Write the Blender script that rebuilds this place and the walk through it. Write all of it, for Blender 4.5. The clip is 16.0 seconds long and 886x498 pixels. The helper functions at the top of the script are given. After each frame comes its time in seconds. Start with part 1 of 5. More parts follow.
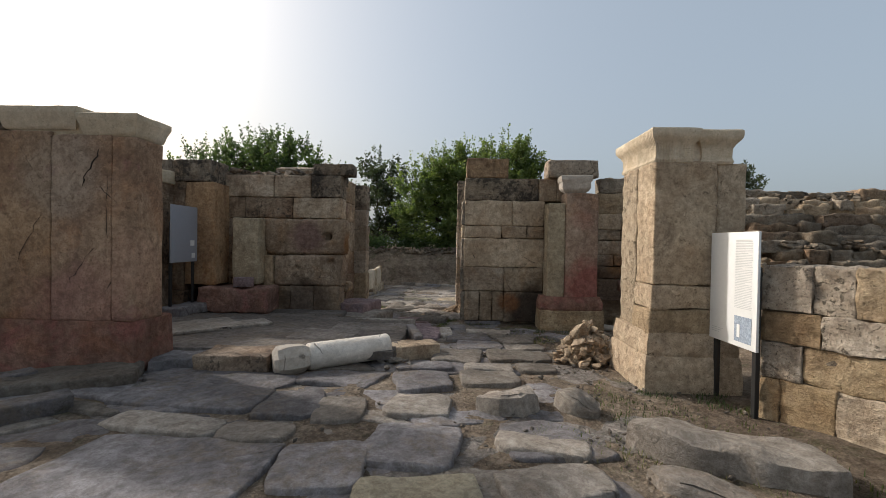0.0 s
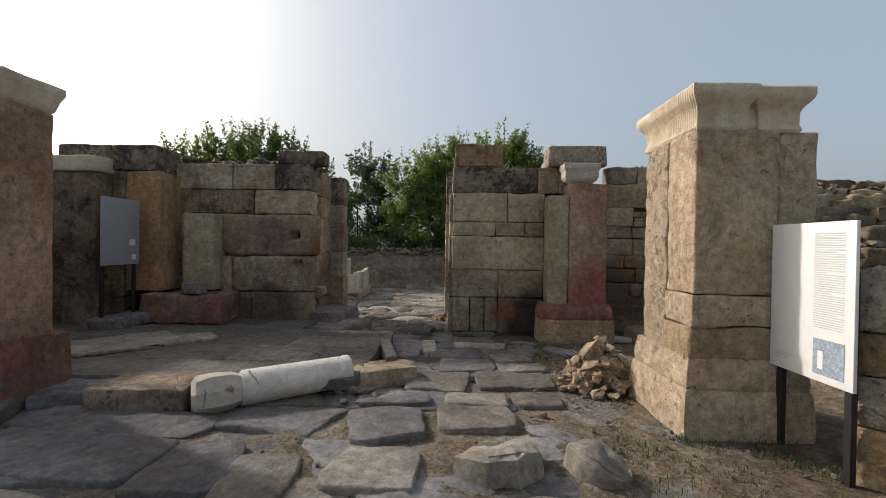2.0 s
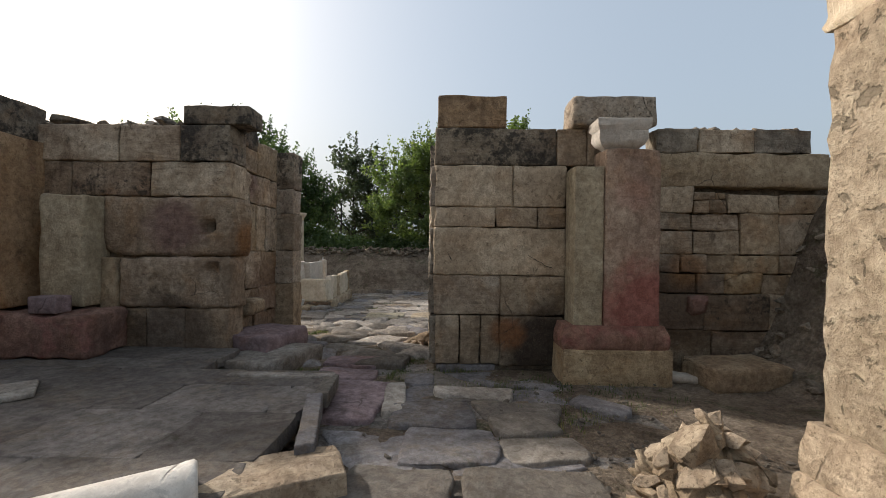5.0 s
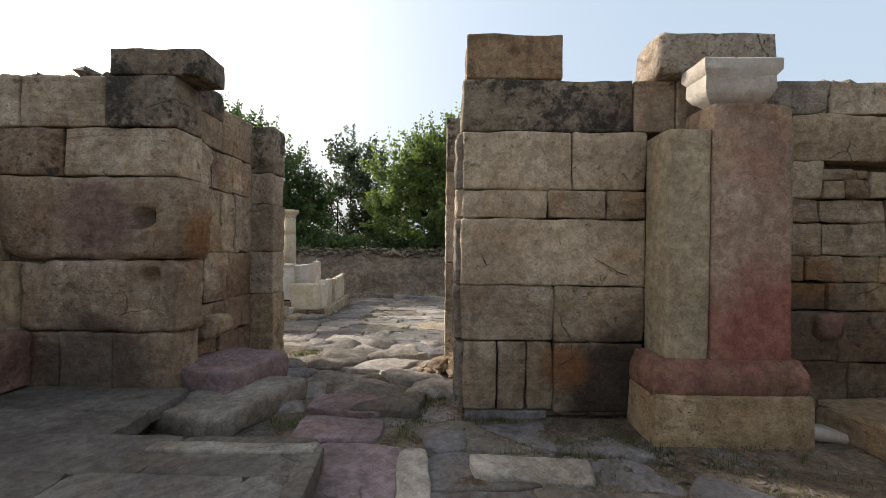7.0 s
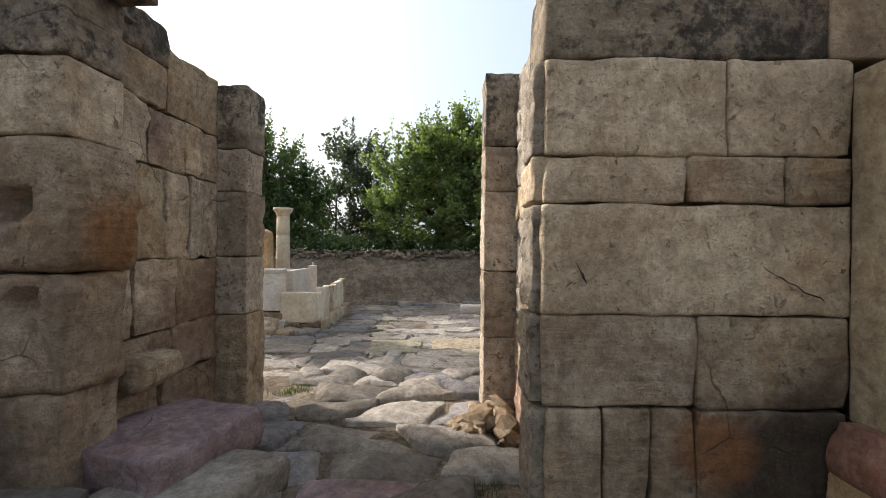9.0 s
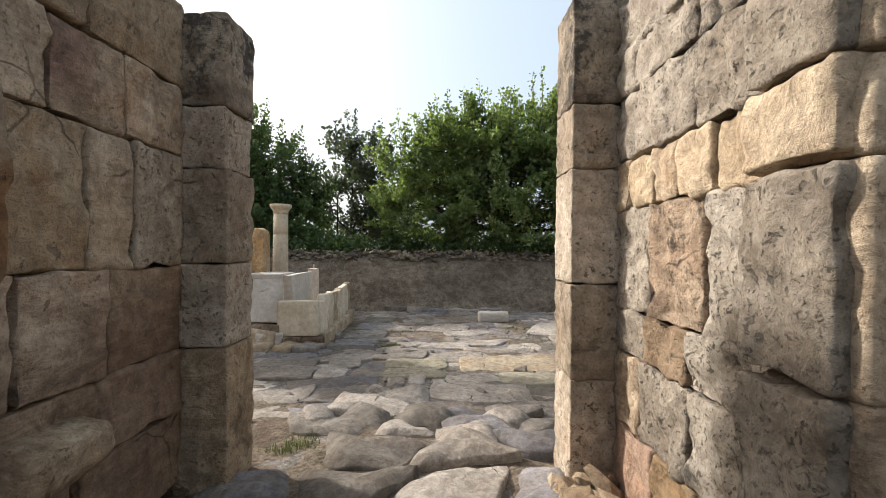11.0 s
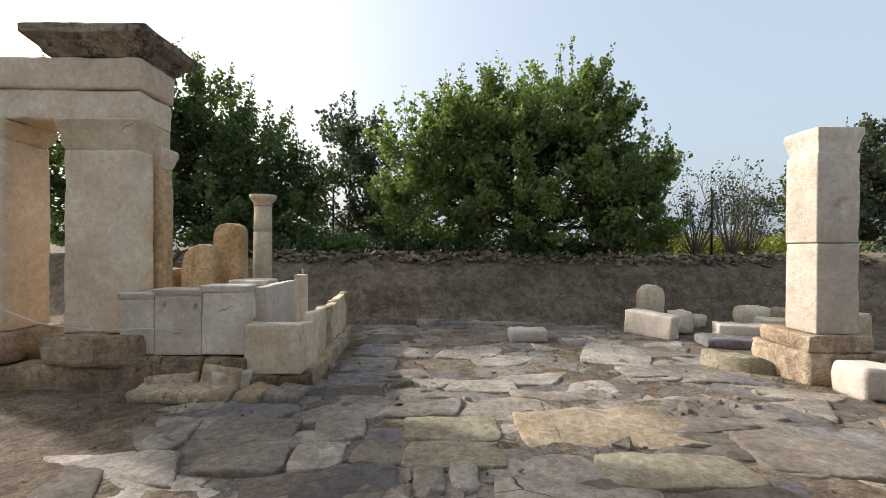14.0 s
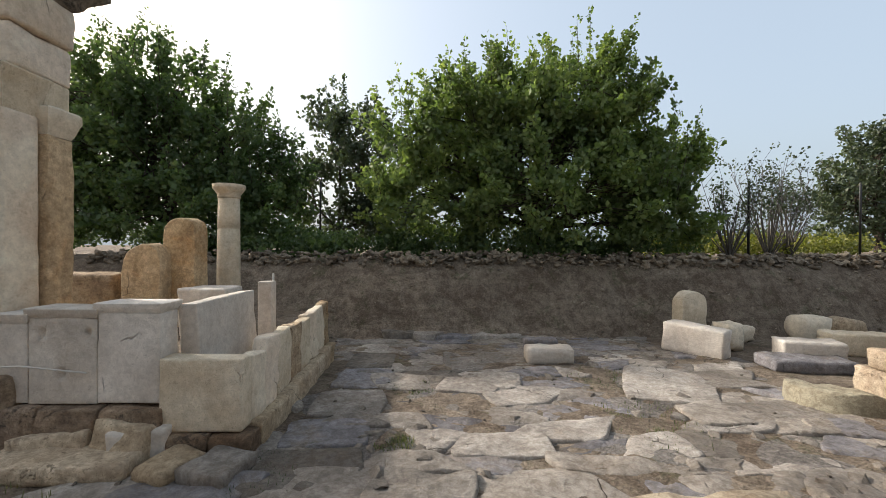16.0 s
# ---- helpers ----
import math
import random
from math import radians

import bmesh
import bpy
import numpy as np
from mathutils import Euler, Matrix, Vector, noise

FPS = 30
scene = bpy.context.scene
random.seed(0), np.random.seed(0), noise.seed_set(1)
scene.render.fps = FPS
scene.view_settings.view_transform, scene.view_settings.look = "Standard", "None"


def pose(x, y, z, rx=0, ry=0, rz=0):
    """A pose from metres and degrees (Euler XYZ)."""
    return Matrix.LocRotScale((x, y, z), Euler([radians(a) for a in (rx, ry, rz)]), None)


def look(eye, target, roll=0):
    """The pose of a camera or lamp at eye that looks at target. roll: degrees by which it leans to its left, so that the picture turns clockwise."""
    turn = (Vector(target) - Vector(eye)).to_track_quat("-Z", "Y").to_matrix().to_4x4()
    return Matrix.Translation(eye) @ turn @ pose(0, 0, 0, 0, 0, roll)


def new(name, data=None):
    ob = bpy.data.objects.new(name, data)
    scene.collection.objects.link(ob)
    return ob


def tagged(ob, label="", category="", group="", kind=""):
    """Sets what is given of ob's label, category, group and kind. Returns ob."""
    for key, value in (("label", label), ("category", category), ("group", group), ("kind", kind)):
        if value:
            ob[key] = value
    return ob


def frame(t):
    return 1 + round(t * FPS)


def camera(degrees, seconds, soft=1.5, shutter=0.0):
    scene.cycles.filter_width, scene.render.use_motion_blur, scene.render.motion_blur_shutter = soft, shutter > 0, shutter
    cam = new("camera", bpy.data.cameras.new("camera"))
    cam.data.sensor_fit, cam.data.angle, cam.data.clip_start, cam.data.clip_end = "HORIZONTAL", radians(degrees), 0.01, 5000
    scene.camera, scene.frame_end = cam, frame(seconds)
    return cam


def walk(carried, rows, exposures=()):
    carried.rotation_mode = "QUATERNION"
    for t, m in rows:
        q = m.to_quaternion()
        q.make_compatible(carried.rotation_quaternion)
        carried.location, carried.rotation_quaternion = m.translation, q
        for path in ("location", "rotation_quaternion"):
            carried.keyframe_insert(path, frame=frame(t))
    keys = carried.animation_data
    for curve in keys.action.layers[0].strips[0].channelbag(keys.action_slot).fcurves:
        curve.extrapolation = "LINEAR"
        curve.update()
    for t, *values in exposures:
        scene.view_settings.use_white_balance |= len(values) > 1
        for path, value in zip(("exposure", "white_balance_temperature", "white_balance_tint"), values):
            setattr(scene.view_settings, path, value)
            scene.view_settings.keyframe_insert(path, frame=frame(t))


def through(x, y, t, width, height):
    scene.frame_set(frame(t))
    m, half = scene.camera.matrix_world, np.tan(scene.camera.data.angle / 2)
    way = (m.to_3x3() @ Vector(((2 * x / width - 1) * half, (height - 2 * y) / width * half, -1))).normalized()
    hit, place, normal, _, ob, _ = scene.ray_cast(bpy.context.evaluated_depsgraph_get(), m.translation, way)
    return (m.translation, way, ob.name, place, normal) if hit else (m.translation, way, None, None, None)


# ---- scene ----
cam = camera(93.4, 16.0, soft=0.55)
METRES, EYE, TILT, LEAN, TURN = 11.7, 1.5, 0.0, 0.0, 1.7
ROWS = [
    (0.0, 0.0, 0.0, 0.0, 0.01, -0.73, -1.01),
    (0.5, 0.0037, 0.0192, -0.0007, -0.1, -0.7, -0.97),
    (1.0, 0.0071, 0.042, -0.0014, -0.21, -0.66, -0.94),
    (1.5, 0.0118, 0.0667, -0.0015, -0.32, -0.63, -0.91),
    (2.0, 0.0184, 0.0965, -0.0029, -0.41, -0.57, -0.89),
    (2.5, 0.0246, 0.1252, -0.0044, -0.45, -0.52, -0.86),
    (3.0, 0.0317, 0.1579, -0.0057, -0.54, -0.51, -0.81),
    (3.5, 0.037, 0.1879, -0.0066, -0.64, -0.47, -0.79),
    (4.0, 0.0434, 0.2227, -0.0076, -0.69, -0.45, -0.75),
    (6.5, 0.0226, 0.3794, -0.0101, -1.08, -0.37, -0.72),
    (7.0, 0.0168, 0.4127, -0.0106, -1.12, -0.34, -0.66),
    (7.5, 0.0105, 0.4433, -0.0107, -1.17, -0.27, -0.63),
    (8.0, 0.0024, 0.4789, -0.0102, -1.25, -0.24, -0.58),
    (8.5, -0.005, 0.5097, -0.0098, -1.28, -0.2, -0.55),
    (11.0, -0.0497, 0.6457, -0.0083, -1.56, -0.22, -0.47),
    (11.5, -0.0615, 0.6688, -0.0083, -1.6, -0.22, -0.44),
    (12.0, -0.0735, 0.6996, -0.0084, -1.67, -0.23, -0.4),
    (12.5, -0.0809, 0.7292, -0.0079, -1.73, -0.24, -0.39),
    (13.0, -0.0858, 0.7661, -0.0076, -1.83, -0.24, -0.44),
    (13.5, -0.0874, 0.7987, -0.0076, -1.88, -0.23, -0.46),
    (14.0, -0.0879, 0.8369, -0.0081, -1.92, -0.23, -0.46),
    (14.5, -0.089, 0.8704, -0.0083, -2.01, -0.23, -0.43),
    (15.0, -0.0889, 0.9085, -0.0094, -2.03, -0.18, -0.41),
    (15.5, -0.0894, 0.9408, -0.0094, -2.08, -0.24, -0.39),
    (16.0, -0.0882, 0.9772, -0.0086, -2.14, -0.24, -0.38),
]
walk(cam, [(t, pose(0, 0, EYE, TILT, LEAN, TURN) @ pose(METRES * x, METRES * y, METRES * z, 90 + pitch, roll, yaw)) for t, x, y, z, yaw, pitch, roll in ROWS],
     exposures=[(0.0, 0.15), (4.0, 0.25), (7.0, 0.78), (8.5, 1.0), (11.0, 0.93), (12.5, 0.95), (14.0, 0.74), (16.0, 0.72)])

# ---- light ----
SUN_AZ, SUN_EL = 297.0, 31.0   # compass degrees clockwise from +y, and height
world = bpy.data.worlds.new("world")
scene.world = world
world.use_nodes = True
wn = world.node_tree
sky = wn.nodes.new("ShaderNodeTexSky")
sky.sky_type = "NISHITA"
sky.sun_disc = False
sky.sun_elevation, sky.sun_rotation = radians(SUN_EL), radians(SUN_AZ)
sky.air_density, sky.dust_density, sky.ozone_density = 1.0, 8.0, 1.0
haze = wn.nodes.new("ShaderNodeMix")   # autumn haze evens the sky out
haze.data_type = "RGBA"
haze.inputs[0].default_value = 0.46
haze.inputs[7].default_value = (3.8, 4.45, 5.0, 1.0)
wn.links.new(sky.outputs[0], haze.inputs[6])
wn.nodes["Background"].inputs[1].default_value = 0.14
wn.links.new(haze.outputs[2], wn.nodes["Background"].inputs[0])

sun = new("sun", bpy.data.lights.new("sun", "SUN"))
sun.data.energy, sun.data.angle, sun.data.color = 3.1, radians(2.5), (1.0, 0.965, 0.92)
sun_dir = Vector((math.sin(radians(SUN_AZ)) * math.cos(radians(SUN_EL)), math.cos(radians(SUN_AZ)) * math.cos(radians(SUN_EL)), math.sin(radians(SUN_EL))))
sun.matrix_world = look(sun_dir * 40, (0, 0, 0))


# ---- materials ----
class Nodes:
    """Small helper that chains shader nodes."""

    def __init__(self, name):
        self.m = bpy.data.materials.new(name)
        self.m.use_nodes = True
        self.t = self.m.node_tree
        self.b = self.t.nodes["Principled BSDF"]
        self.pos = self.t.nodes.new("ShaderNodeNewGeometry").outputs["Position"]
        self.rand = self.t.nodes.new("ShaderNodeObjectInfo").outputs["Random"]

    def link(self, a, b):
        self.t.links.new(a, b)

    def put(self, socket, v):
        if isinstance(v, (int, float)):
            socket.default_value = v
        elif isinstance(v, tuple):
            socket.default_value = (*v, 1.0) if len(v) == 3 else v
        else:
            self.link(v, socket)

    def noise(self, scale, detail=5.0, rough=0.6, vec=None, distort=0.0):
        n = self.t.nodes.new("ShaderNodeTexNoise")
        n.inputs["Scale"].default_value, n.inputs["Detail"].default_value = scale, detail
        n.inputs["Roughness"].default_value, n.inputs["Distortion"].default_value = rough, distort
        self.link(vec or self.pos, n.inputs["Vector"])
        return n.outputs["Fac"]

    def voronoi(self, scale, feature="F1", vec=None):
        n = self.t.nodes.new("ShaderNodeTexVoronoi")
        n.feature = feature
        n.inputs["Scale"].default_value = scale
        self.link(vec or self.pos, n.inputs["Vector"])
        return n.outputs["Distance"]

    def scaled(self, sx, sy, sz):
        n = self.t.nodes.new("ShaderNodeVectorMath")
        n.operation = "MULTIPLY"
        self.link(self.pos, n.inputs[0])
        n.inputs[1].default_value = (sx, sy, sz)
        return n.outputs[0]

    def ramp(self, v, lo, hi, a=0.0, b=1.0):
        n = self.t.nodes.new("ShaderNodeMapRange")
        n.interpolation_type = "SMOOTHSTEP"
        self.link(v, n.inputs[0])
        for i, k in enumerate((lo, hi, a, b)):
            n.inputs[i + 1].default_value = k
        return n.outputs[0]

    def math(self, op, a, b=0.0):
        n = self.t.nodes.new("ShaderNodeMath")
        n.operation = op
        self.put(n.inputs[0], a), self.put(n.inputs[1], b)
        return n.outputs[0]

    def mix(self, f, a, b, kind="MIX"):
        n = self.t.nodes.new("ShaderNodeMix")
        n.data_type, n.blend_type = "RGBA", kind
        self.put(n.inputs[0], f), self.put(n.inputs[6], a), self.put(n.inputs[7], b)
        return n.outputs[2]

    def bump(self, h, strength, distance, after=None):
        n = self.t.nodes.new("ShaderNodeBump")
        n.inputs["Strength"].default_value, n.inputs["Distance"].default_value = strength, distance
        self.link(h, n.inputs["Height"])
        if after is not None:
            self.link(after, n.inputs["Normal"])
        return n.outputs[0]

    def done(self, color, rough=0.9, normal=None, spec=0.25):
        self.put(self.b.inputs["Base Color"], color)
        self.put(self.b.inputs["Roughness"], rough)
        self.b.inputs["Specular IOR Level"].default_value = spec
        if normal is not None:
            self.link(normal, self.b.inputs["Normal"])
        return self.m


def stone_material(name, pale, tan, dark, stain=(0.10, 0.065, 0.04), stain_lo=0.56, lichen=0.0, red=0.0, pits=1.0, spread=0.2, bed=0.22, cracks=0.6, pit_scale=11.0, rusty=1.0, pit_cut=0.36, dirt=0.0, grain=1.0, patches=()):
    """Weathered limestone: pale and tan clouds, bedding lines, stains, pits, a tone of its own for each block."""
    n = Nodes(name)
    big, mid, fine = n.noise(0.8, 5), n.noise(2.6, 8, 0.66), n.noise(48.0, 6, 0.75)
    c = n.mix(n.ramp(mid, 0.36, 0.64), tan, pale)
    c = n.mix(n.ramp(big, 0.40, 0.62, 0.0, 0.85), c, dark)
    beds = n.noise(1.0, 1, 0.5, vec=n.scaled(1.3, 1.3, 12.0), distort=0.8)
    c = n.mix(n.ramp(beds, 0.52, 0.74, 0.0, bed), c, tuple(k * 0.7 for k in dark))
    drip = n.noise(1.0, 1.5, 0.5, vec=n.scaled(5.5, 5.5, 0.8), distort=0.8)
    c = n.mix(n.ramp(drip, 0.52, 0.72, 0.0, 0.5 * rusty), c, tuple(k * 0.72 for k in dark))
    rust = (min(0.6, tan[0] * 1.0), tan[1] * 0.79, tan[2] * 0.60)
    c = n.mix(n.ramp(n.noise(1.5, 7, 0.66, distort=0.7), 0.50, 0.68, 0.0, 0.55 * rusty), c, rust)
    wash = n.noise(0.75, 8, 0.62, distort=1.4)
    c = n.mix(n.ramp(wash, 0.54, 0.64, 0.0, 0.5 * rusty), c, (dark[0] * 0.72, dark[1] * 0.62, dark[2] * 0.55))
    c = n.mix(n.ramp(wash, 0.36, 0.46, 0.45, 0.0), c, tuple(min(0.8, k * 1.15) for k in pale))
    blot = n.noise(1.9, 9, 0.72, distort=0.9)
    c = n.mix(n.ramp(blot, stain_lo, stain_lo + 0.14, 0.0, 0.75), c, stain)
    c = n.mix(n.ramp(n.noise(3.0, 9, 0.72, distort=0.5), 0.56, 0.72, 0.0, 0.5), c, tuple(min(0.8, k * 1.2) for k in pale))
    if red:
        c = n.mix(n.ramp(n.noise(2.6, 7, 0.66, distort=0.4), 0.60 - red, 0.78 - red, 0.0, 0.9), c, (0.31, 0.125, 0.10))
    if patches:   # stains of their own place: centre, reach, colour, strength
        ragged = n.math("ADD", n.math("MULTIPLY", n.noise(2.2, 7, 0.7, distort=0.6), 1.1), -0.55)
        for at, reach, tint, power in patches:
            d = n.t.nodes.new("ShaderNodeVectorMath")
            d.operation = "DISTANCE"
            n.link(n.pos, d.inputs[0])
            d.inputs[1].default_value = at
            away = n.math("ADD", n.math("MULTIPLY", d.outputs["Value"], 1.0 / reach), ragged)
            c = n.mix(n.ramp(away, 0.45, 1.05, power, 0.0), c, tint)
    if lichen:
        c = n.mix(n.ramp(n.math('ADD', n.math('MULTIPLY', n.noise(15.0, 8, 0.75), 0.5), n.math('MULTIPLY', n.noise(2.4, 4, 0.6), 0.5)), 0.56 - lichen * 0.7, 0.66 - lichen * 0.7, 0.0, 0.85), c, (0.035, 0.032, 0.028))
    if dirt:
        soil = n.math("ADD", n.math("MULTIPLY", n.noise(1.1, 6, 0.7, distort=0.6), 0.6), n.math("MULTIPLY", n.noise(9.0, 7, 0.75), 0.4))
        c = n.mix(n.ramp(soil, 0.52 - dirt * 0.1, 0.60, 0.0, 0.7), c, (0.205, 0.163, 0.122))
        c = n.mix(n.ramp(n.noise(1.9, 8, 0.75, distort=0.8), 0.60, 0.68, 0.0, 0.45), c, (0.075, 0.085, 0.045))
    tone = n.ramp(n.rand, 0.0, 1.0, 1.0 - spread, 1.0 + spread * 0.35)
    mottle = n.noise(13.0, 7, 0.72, distort=0.3)
    c = n.mix(grain, c, n.mix(n.ramp(mottle, 0.33, 0.67), (0.70, 0.67, 0.64), (1.18, 1.18, 1.17)), "MULTIPLY")
    c = n.mix(grain, c, n.mix(n.ramp(fine, 0.30, 0.70), (0.84, 0.82, 0.80), (1.08, 1.08, 1.08)), "MULTIPLY")
    layered = bed > 0.15
    if layered:   # broken sedimentary layers, a hand's breadth apart
        layer = n.noise(1.0, 5, 0.66, vec=n.scaled(1.5, 1.5, 15.0), distort=1.3)
        some = n.ramp(n.noise(1.6, 4, 0.6), 0.42, 0.60)
        c = n.mix(n.math("MULTIPLY", some, 0.6), c, n.mix(n.ramp(layer, 0.36, 0.60), (0.70, 0.66, 0.61), (1.10, 1.10, 1.09)), "MULTIPLY")
    hue = n.t.nodes.new("ShaderNodeHueSaturation")
    n.link(tone, hue.inputs["Value"])
    n.link(n.ramp(n.rand, 0.0, 1.0, 1.0, 0.86), hue.inputs["Saturation"])
    n.link(c, hue.inputs["Color"])
    hollow = n.noise(pit_scale * 1.6, 4, 0.6, distort=0.5)
    pit = n.ramp(n.math("ADD", n.math("MULTIPLY", hollow, 0.72), n.math("MULTIPLY", blot, 0.28)), pit_cut, pit_cut + 0.045)
    c2 = n.mix(n.ramp(pit, 0.0, 1.0, 0.6 * pits, 0.0), hue.outputs[0], tuple(k * 0.38 for k in dark))
    speck = n.ramp(n.noise(62.0, 3, 0.55), 0.345, 0.40)
    c2 = n.mix(n.ramp(speck, 0.0, 1.0, 0.5 * pits, 0.0), c2, tuple(k * 0.4 for k in dark))
    warp = n.t.nodes.new("ShaderNodeVectorMath")
    warp.operation = "ADD"
    jit = n.t.nodes.new("ShaderNodeTexNoise")
    jit.inputs["Scale"].default_value = 3.0
    jit.inputs["Detail"].default_value = 6.0
    n.link(n.pos, jit.inputs["Vector"]), n.link(n.mix(0.82, jit.outputs["Color"], (0.5, 0.5, 0.5)), warp.inputs[0]), n.link(n.pos, warp.inputs[1])
    line = n.voronoi(0.9, "DISTANCE_TO_EDGE", warp.outputs[0])
    crack = n.math("MULTIPLY", n.ramp(line, 0.0, 0.008, 1.0, 0.0), n.ramp(n.noise(1.3, 3), 0.57, 0.63))
    c2 = n.mix(n.math("MULTIPLY", crack, cracks), c2, (0.04, 0.03, 0.022))
    nb = n.bump(pit, 0.7 * pits, 0.03)
    if layered:
        nb = n.bump(layer, 0.35, 0.03, nb)
    nb = n.bump(fine, 0.45, 0.016, nb)
    nb = n.bump(mottle, 0.75 * grain, 0.045, nb)
    nb = n.bump(n.math("SUBTRACT", 1.0, crack), 0.45, 0.03, nb)
    return n.done(c2, n.ramp(fine, 0.2, 0.8, 0.8, 1.0), nb)


LIMESTONE = stone_material("limestone", (0.56, 0.45, 0.315), (0.45, 0.34, 0.22), (0.31, 0.222, 0.142))
LIMESTONE_PALE = stone_material("pale_limestone", (0.575, 0.455, 0.305), (0.495, 0.375, 0.24), (0.39, 0.286, 0.178), rusty=0.5, bed=0.12)
LIMESTONE_DARK = stone_material("dark_limestone", (0.40, 0.295, 0.195), (0.30, 0.205, 0.13), (0.18, 0.125, 0.082), stain_lo=0.5, lichen=0.06)
LIMESTONE_LICHEN = stone_material("lichen_limestone", (0.42, 0.345, 0.25), (0.31, 0.25, 0.18), (0.19, 0.155, 0.12), lichen=0.13)
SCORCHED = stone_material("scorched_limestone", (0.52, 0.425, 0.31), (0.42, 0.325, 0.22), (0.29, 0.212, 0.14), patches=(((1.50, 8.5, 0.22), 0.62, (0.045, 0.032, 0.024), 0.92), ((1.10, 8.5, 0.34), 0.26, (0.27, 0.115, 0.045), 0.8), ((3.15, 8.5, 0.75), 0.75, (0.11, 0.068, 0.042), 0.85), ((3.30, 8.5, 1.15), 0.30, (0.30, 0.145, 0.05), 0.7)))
STAINED = stone_material("stained_limestone", (0.50, 0.395, 0.285), (0.42, 0.315, 0.215), (0.30, 0.215, 0.145), patches=(((-2.36, 8.80, 1.48), 0.30, (0.29, 0.14, 0.05), 0.85), ((-3.05, 8.5, 1.55), 0.45, (0.25, 0.145, 0.13), 0.75), ((-3.1, 8.5, 0.15), 0.8, (0.085, 0.062, 0.045), 0.8), ((-2.48, 9.9, 0.55), 0.8, (0.20, 0.128, 0.088), 0.7), ((-2.48, 9.3, 2.3), 0.3, (0.27, 0.16, 0.14), 0.6)))
LIMESTONE_WARM = stone_material("warm_limestone", (0.53, 0.405, 0.25), (0.43, 0.30, 0.165), (0.31, 0.21, 0.12), spread=0.15, stain_lo=0.62)
LIMESTONE_BROWN = stone_material("burnt_limestone", (0.42, 0.275, 0.145), (0.32, 0.20, 0.10), (0.17, 0.105, 0.06), stain_lo=0.5)
RED_PLASTER = stone_material("red_tinted_stone", (0.54, 0.41, 0.30), (0.475, 0.335, 0.24), (0.375, 0.25, 0.18), red=0.02, bed=0.08, patches=(((2.62, 8.1, 0.72), 0.66, (0.36, 0.115, 0.095), 0.8), ((2.45, 8.1, 2.0), 0.25, (0.42, 0.21, 0.16), 0.4)), pits=0.6, spread=0.1)
RED_DEEP = stone_material("red_painted_stone", (0.36, 0.205, 0.148), (0.30, 0.158, 0.11), (0.20, 0.11, 0.08), red=0.12, bed=0.1, pits=0.6, spread=0.1)
PINK_STONE = stone_material("orange_tan_stone", (0.55, 0.37, 0.215), (0.45, 0.28, 0.15), (0.31, 0.19, 0.11), red=0.02, bed=0.1, patches=(((-4.2, 4.5, 0.5), 0.9, (0.30, 0.125, 0.095), 0.65), ((-3.6, 4.5, 1.2), 0.5, (0.40, 0.21, 0.13), 0.5), ((-4.4, 4.5, 2.2), 0.6, (0.42, 0.33, 0.24), 0.6)), pits=0.8, spread=0.14, stain_lo=0.58, cracks=1.0, rusty=1.2)
PITTED = stone_material("pitted_limestone", (0.405, 0.35, 0.28), (0.325, 0.274, 0.213), (0.235, 0.195, 0.15), pits=1.3, pit_scale=19.0, bed=0.1, rusty=0.4, pit_cut=0.378, lichen=0.03)
PITTED_PALE = stone_material("pale_pitted_limestone", (0.56, 0.475, 0.37), (0.465, 0.385, 0.29), (0.34, 0.272, 0.20), pits=1.3, pit_scale=16.0, bed=0.1, rusty=0.7, pit_cut=0.385)
PILLAR_SLAB = stone_material("pitted_pillar_slab", (0.53, 0.44, 0.32), (0.46, 0.365, 0.255), (0.37, 0.285, 0.19), pits=1.2, pit_scale=7.0, bed=0.1, rusty=0.4, pit_cut=0.40, stain_lo=0.62)
OCHRE = stone_material("ochre_stone", (0.68, 0.51, 0.31), (0.60, 0.43, 0.24), (0.48, 0.335, 0.185), stain_lo=0.64, pits=0.6, spread=0.1, bed=0.1)
MARBLE = stone_material("pale_marble", (0.68, 0.615, 0.53), (0.61, 0.54, 0.455), (0.50, 0.435, 0.36), stain=(0.30, 0.23, 0.16), stain_lo=0.62, pits=0.3, spread=0.1, bed=0.1, rusty=0.2, grain=0.45)
CREAM = stone_material("cream_stone", (0.72, 0.62, 0.465), (0.64, 0.53, 0.375), (0.52, 0.42, 0.285), stain_lo=0.66, pits=0.5, spread=0.1, bed=0.15, cracks=0.3, rusty=0.4, grain=0.45)
PALE_PLASTER = stone_material("pale_pinkish_stone", (0.75, 0.63, 0.485), (0.68, 0.55, 0.405), (0.57, 0.44, 0.31), stain=(0.36, 0.25, 0.16), stain_lo=0.64, pits=0.35, spread=0.08, bed=0.05, cracks=0.5, rusty=0.4, grain=0.45)
YELLOW_STONE = stone_material("yellowish_stone", (0.50, 0.405, 0.26), (0.43, 0.335, 0.20), (0.34, 0.262, 0.155), stain_lo=0.64, pits=0.6, spread=0.1, bed=0.1, cracks=0.3, rusty=0.4)
PAVING = stone_material("grey_paving_stone", (0.30, 0.282, 0.285), (0.21, 0.195, 0.199), (0.14, 0.13, 0.133), stain=(0.11, 0.09, 0.07), stain_lo=0.58, pits=0.4, spread=0.3, bed=0.0, rusty=0.35, dirt=0.4)
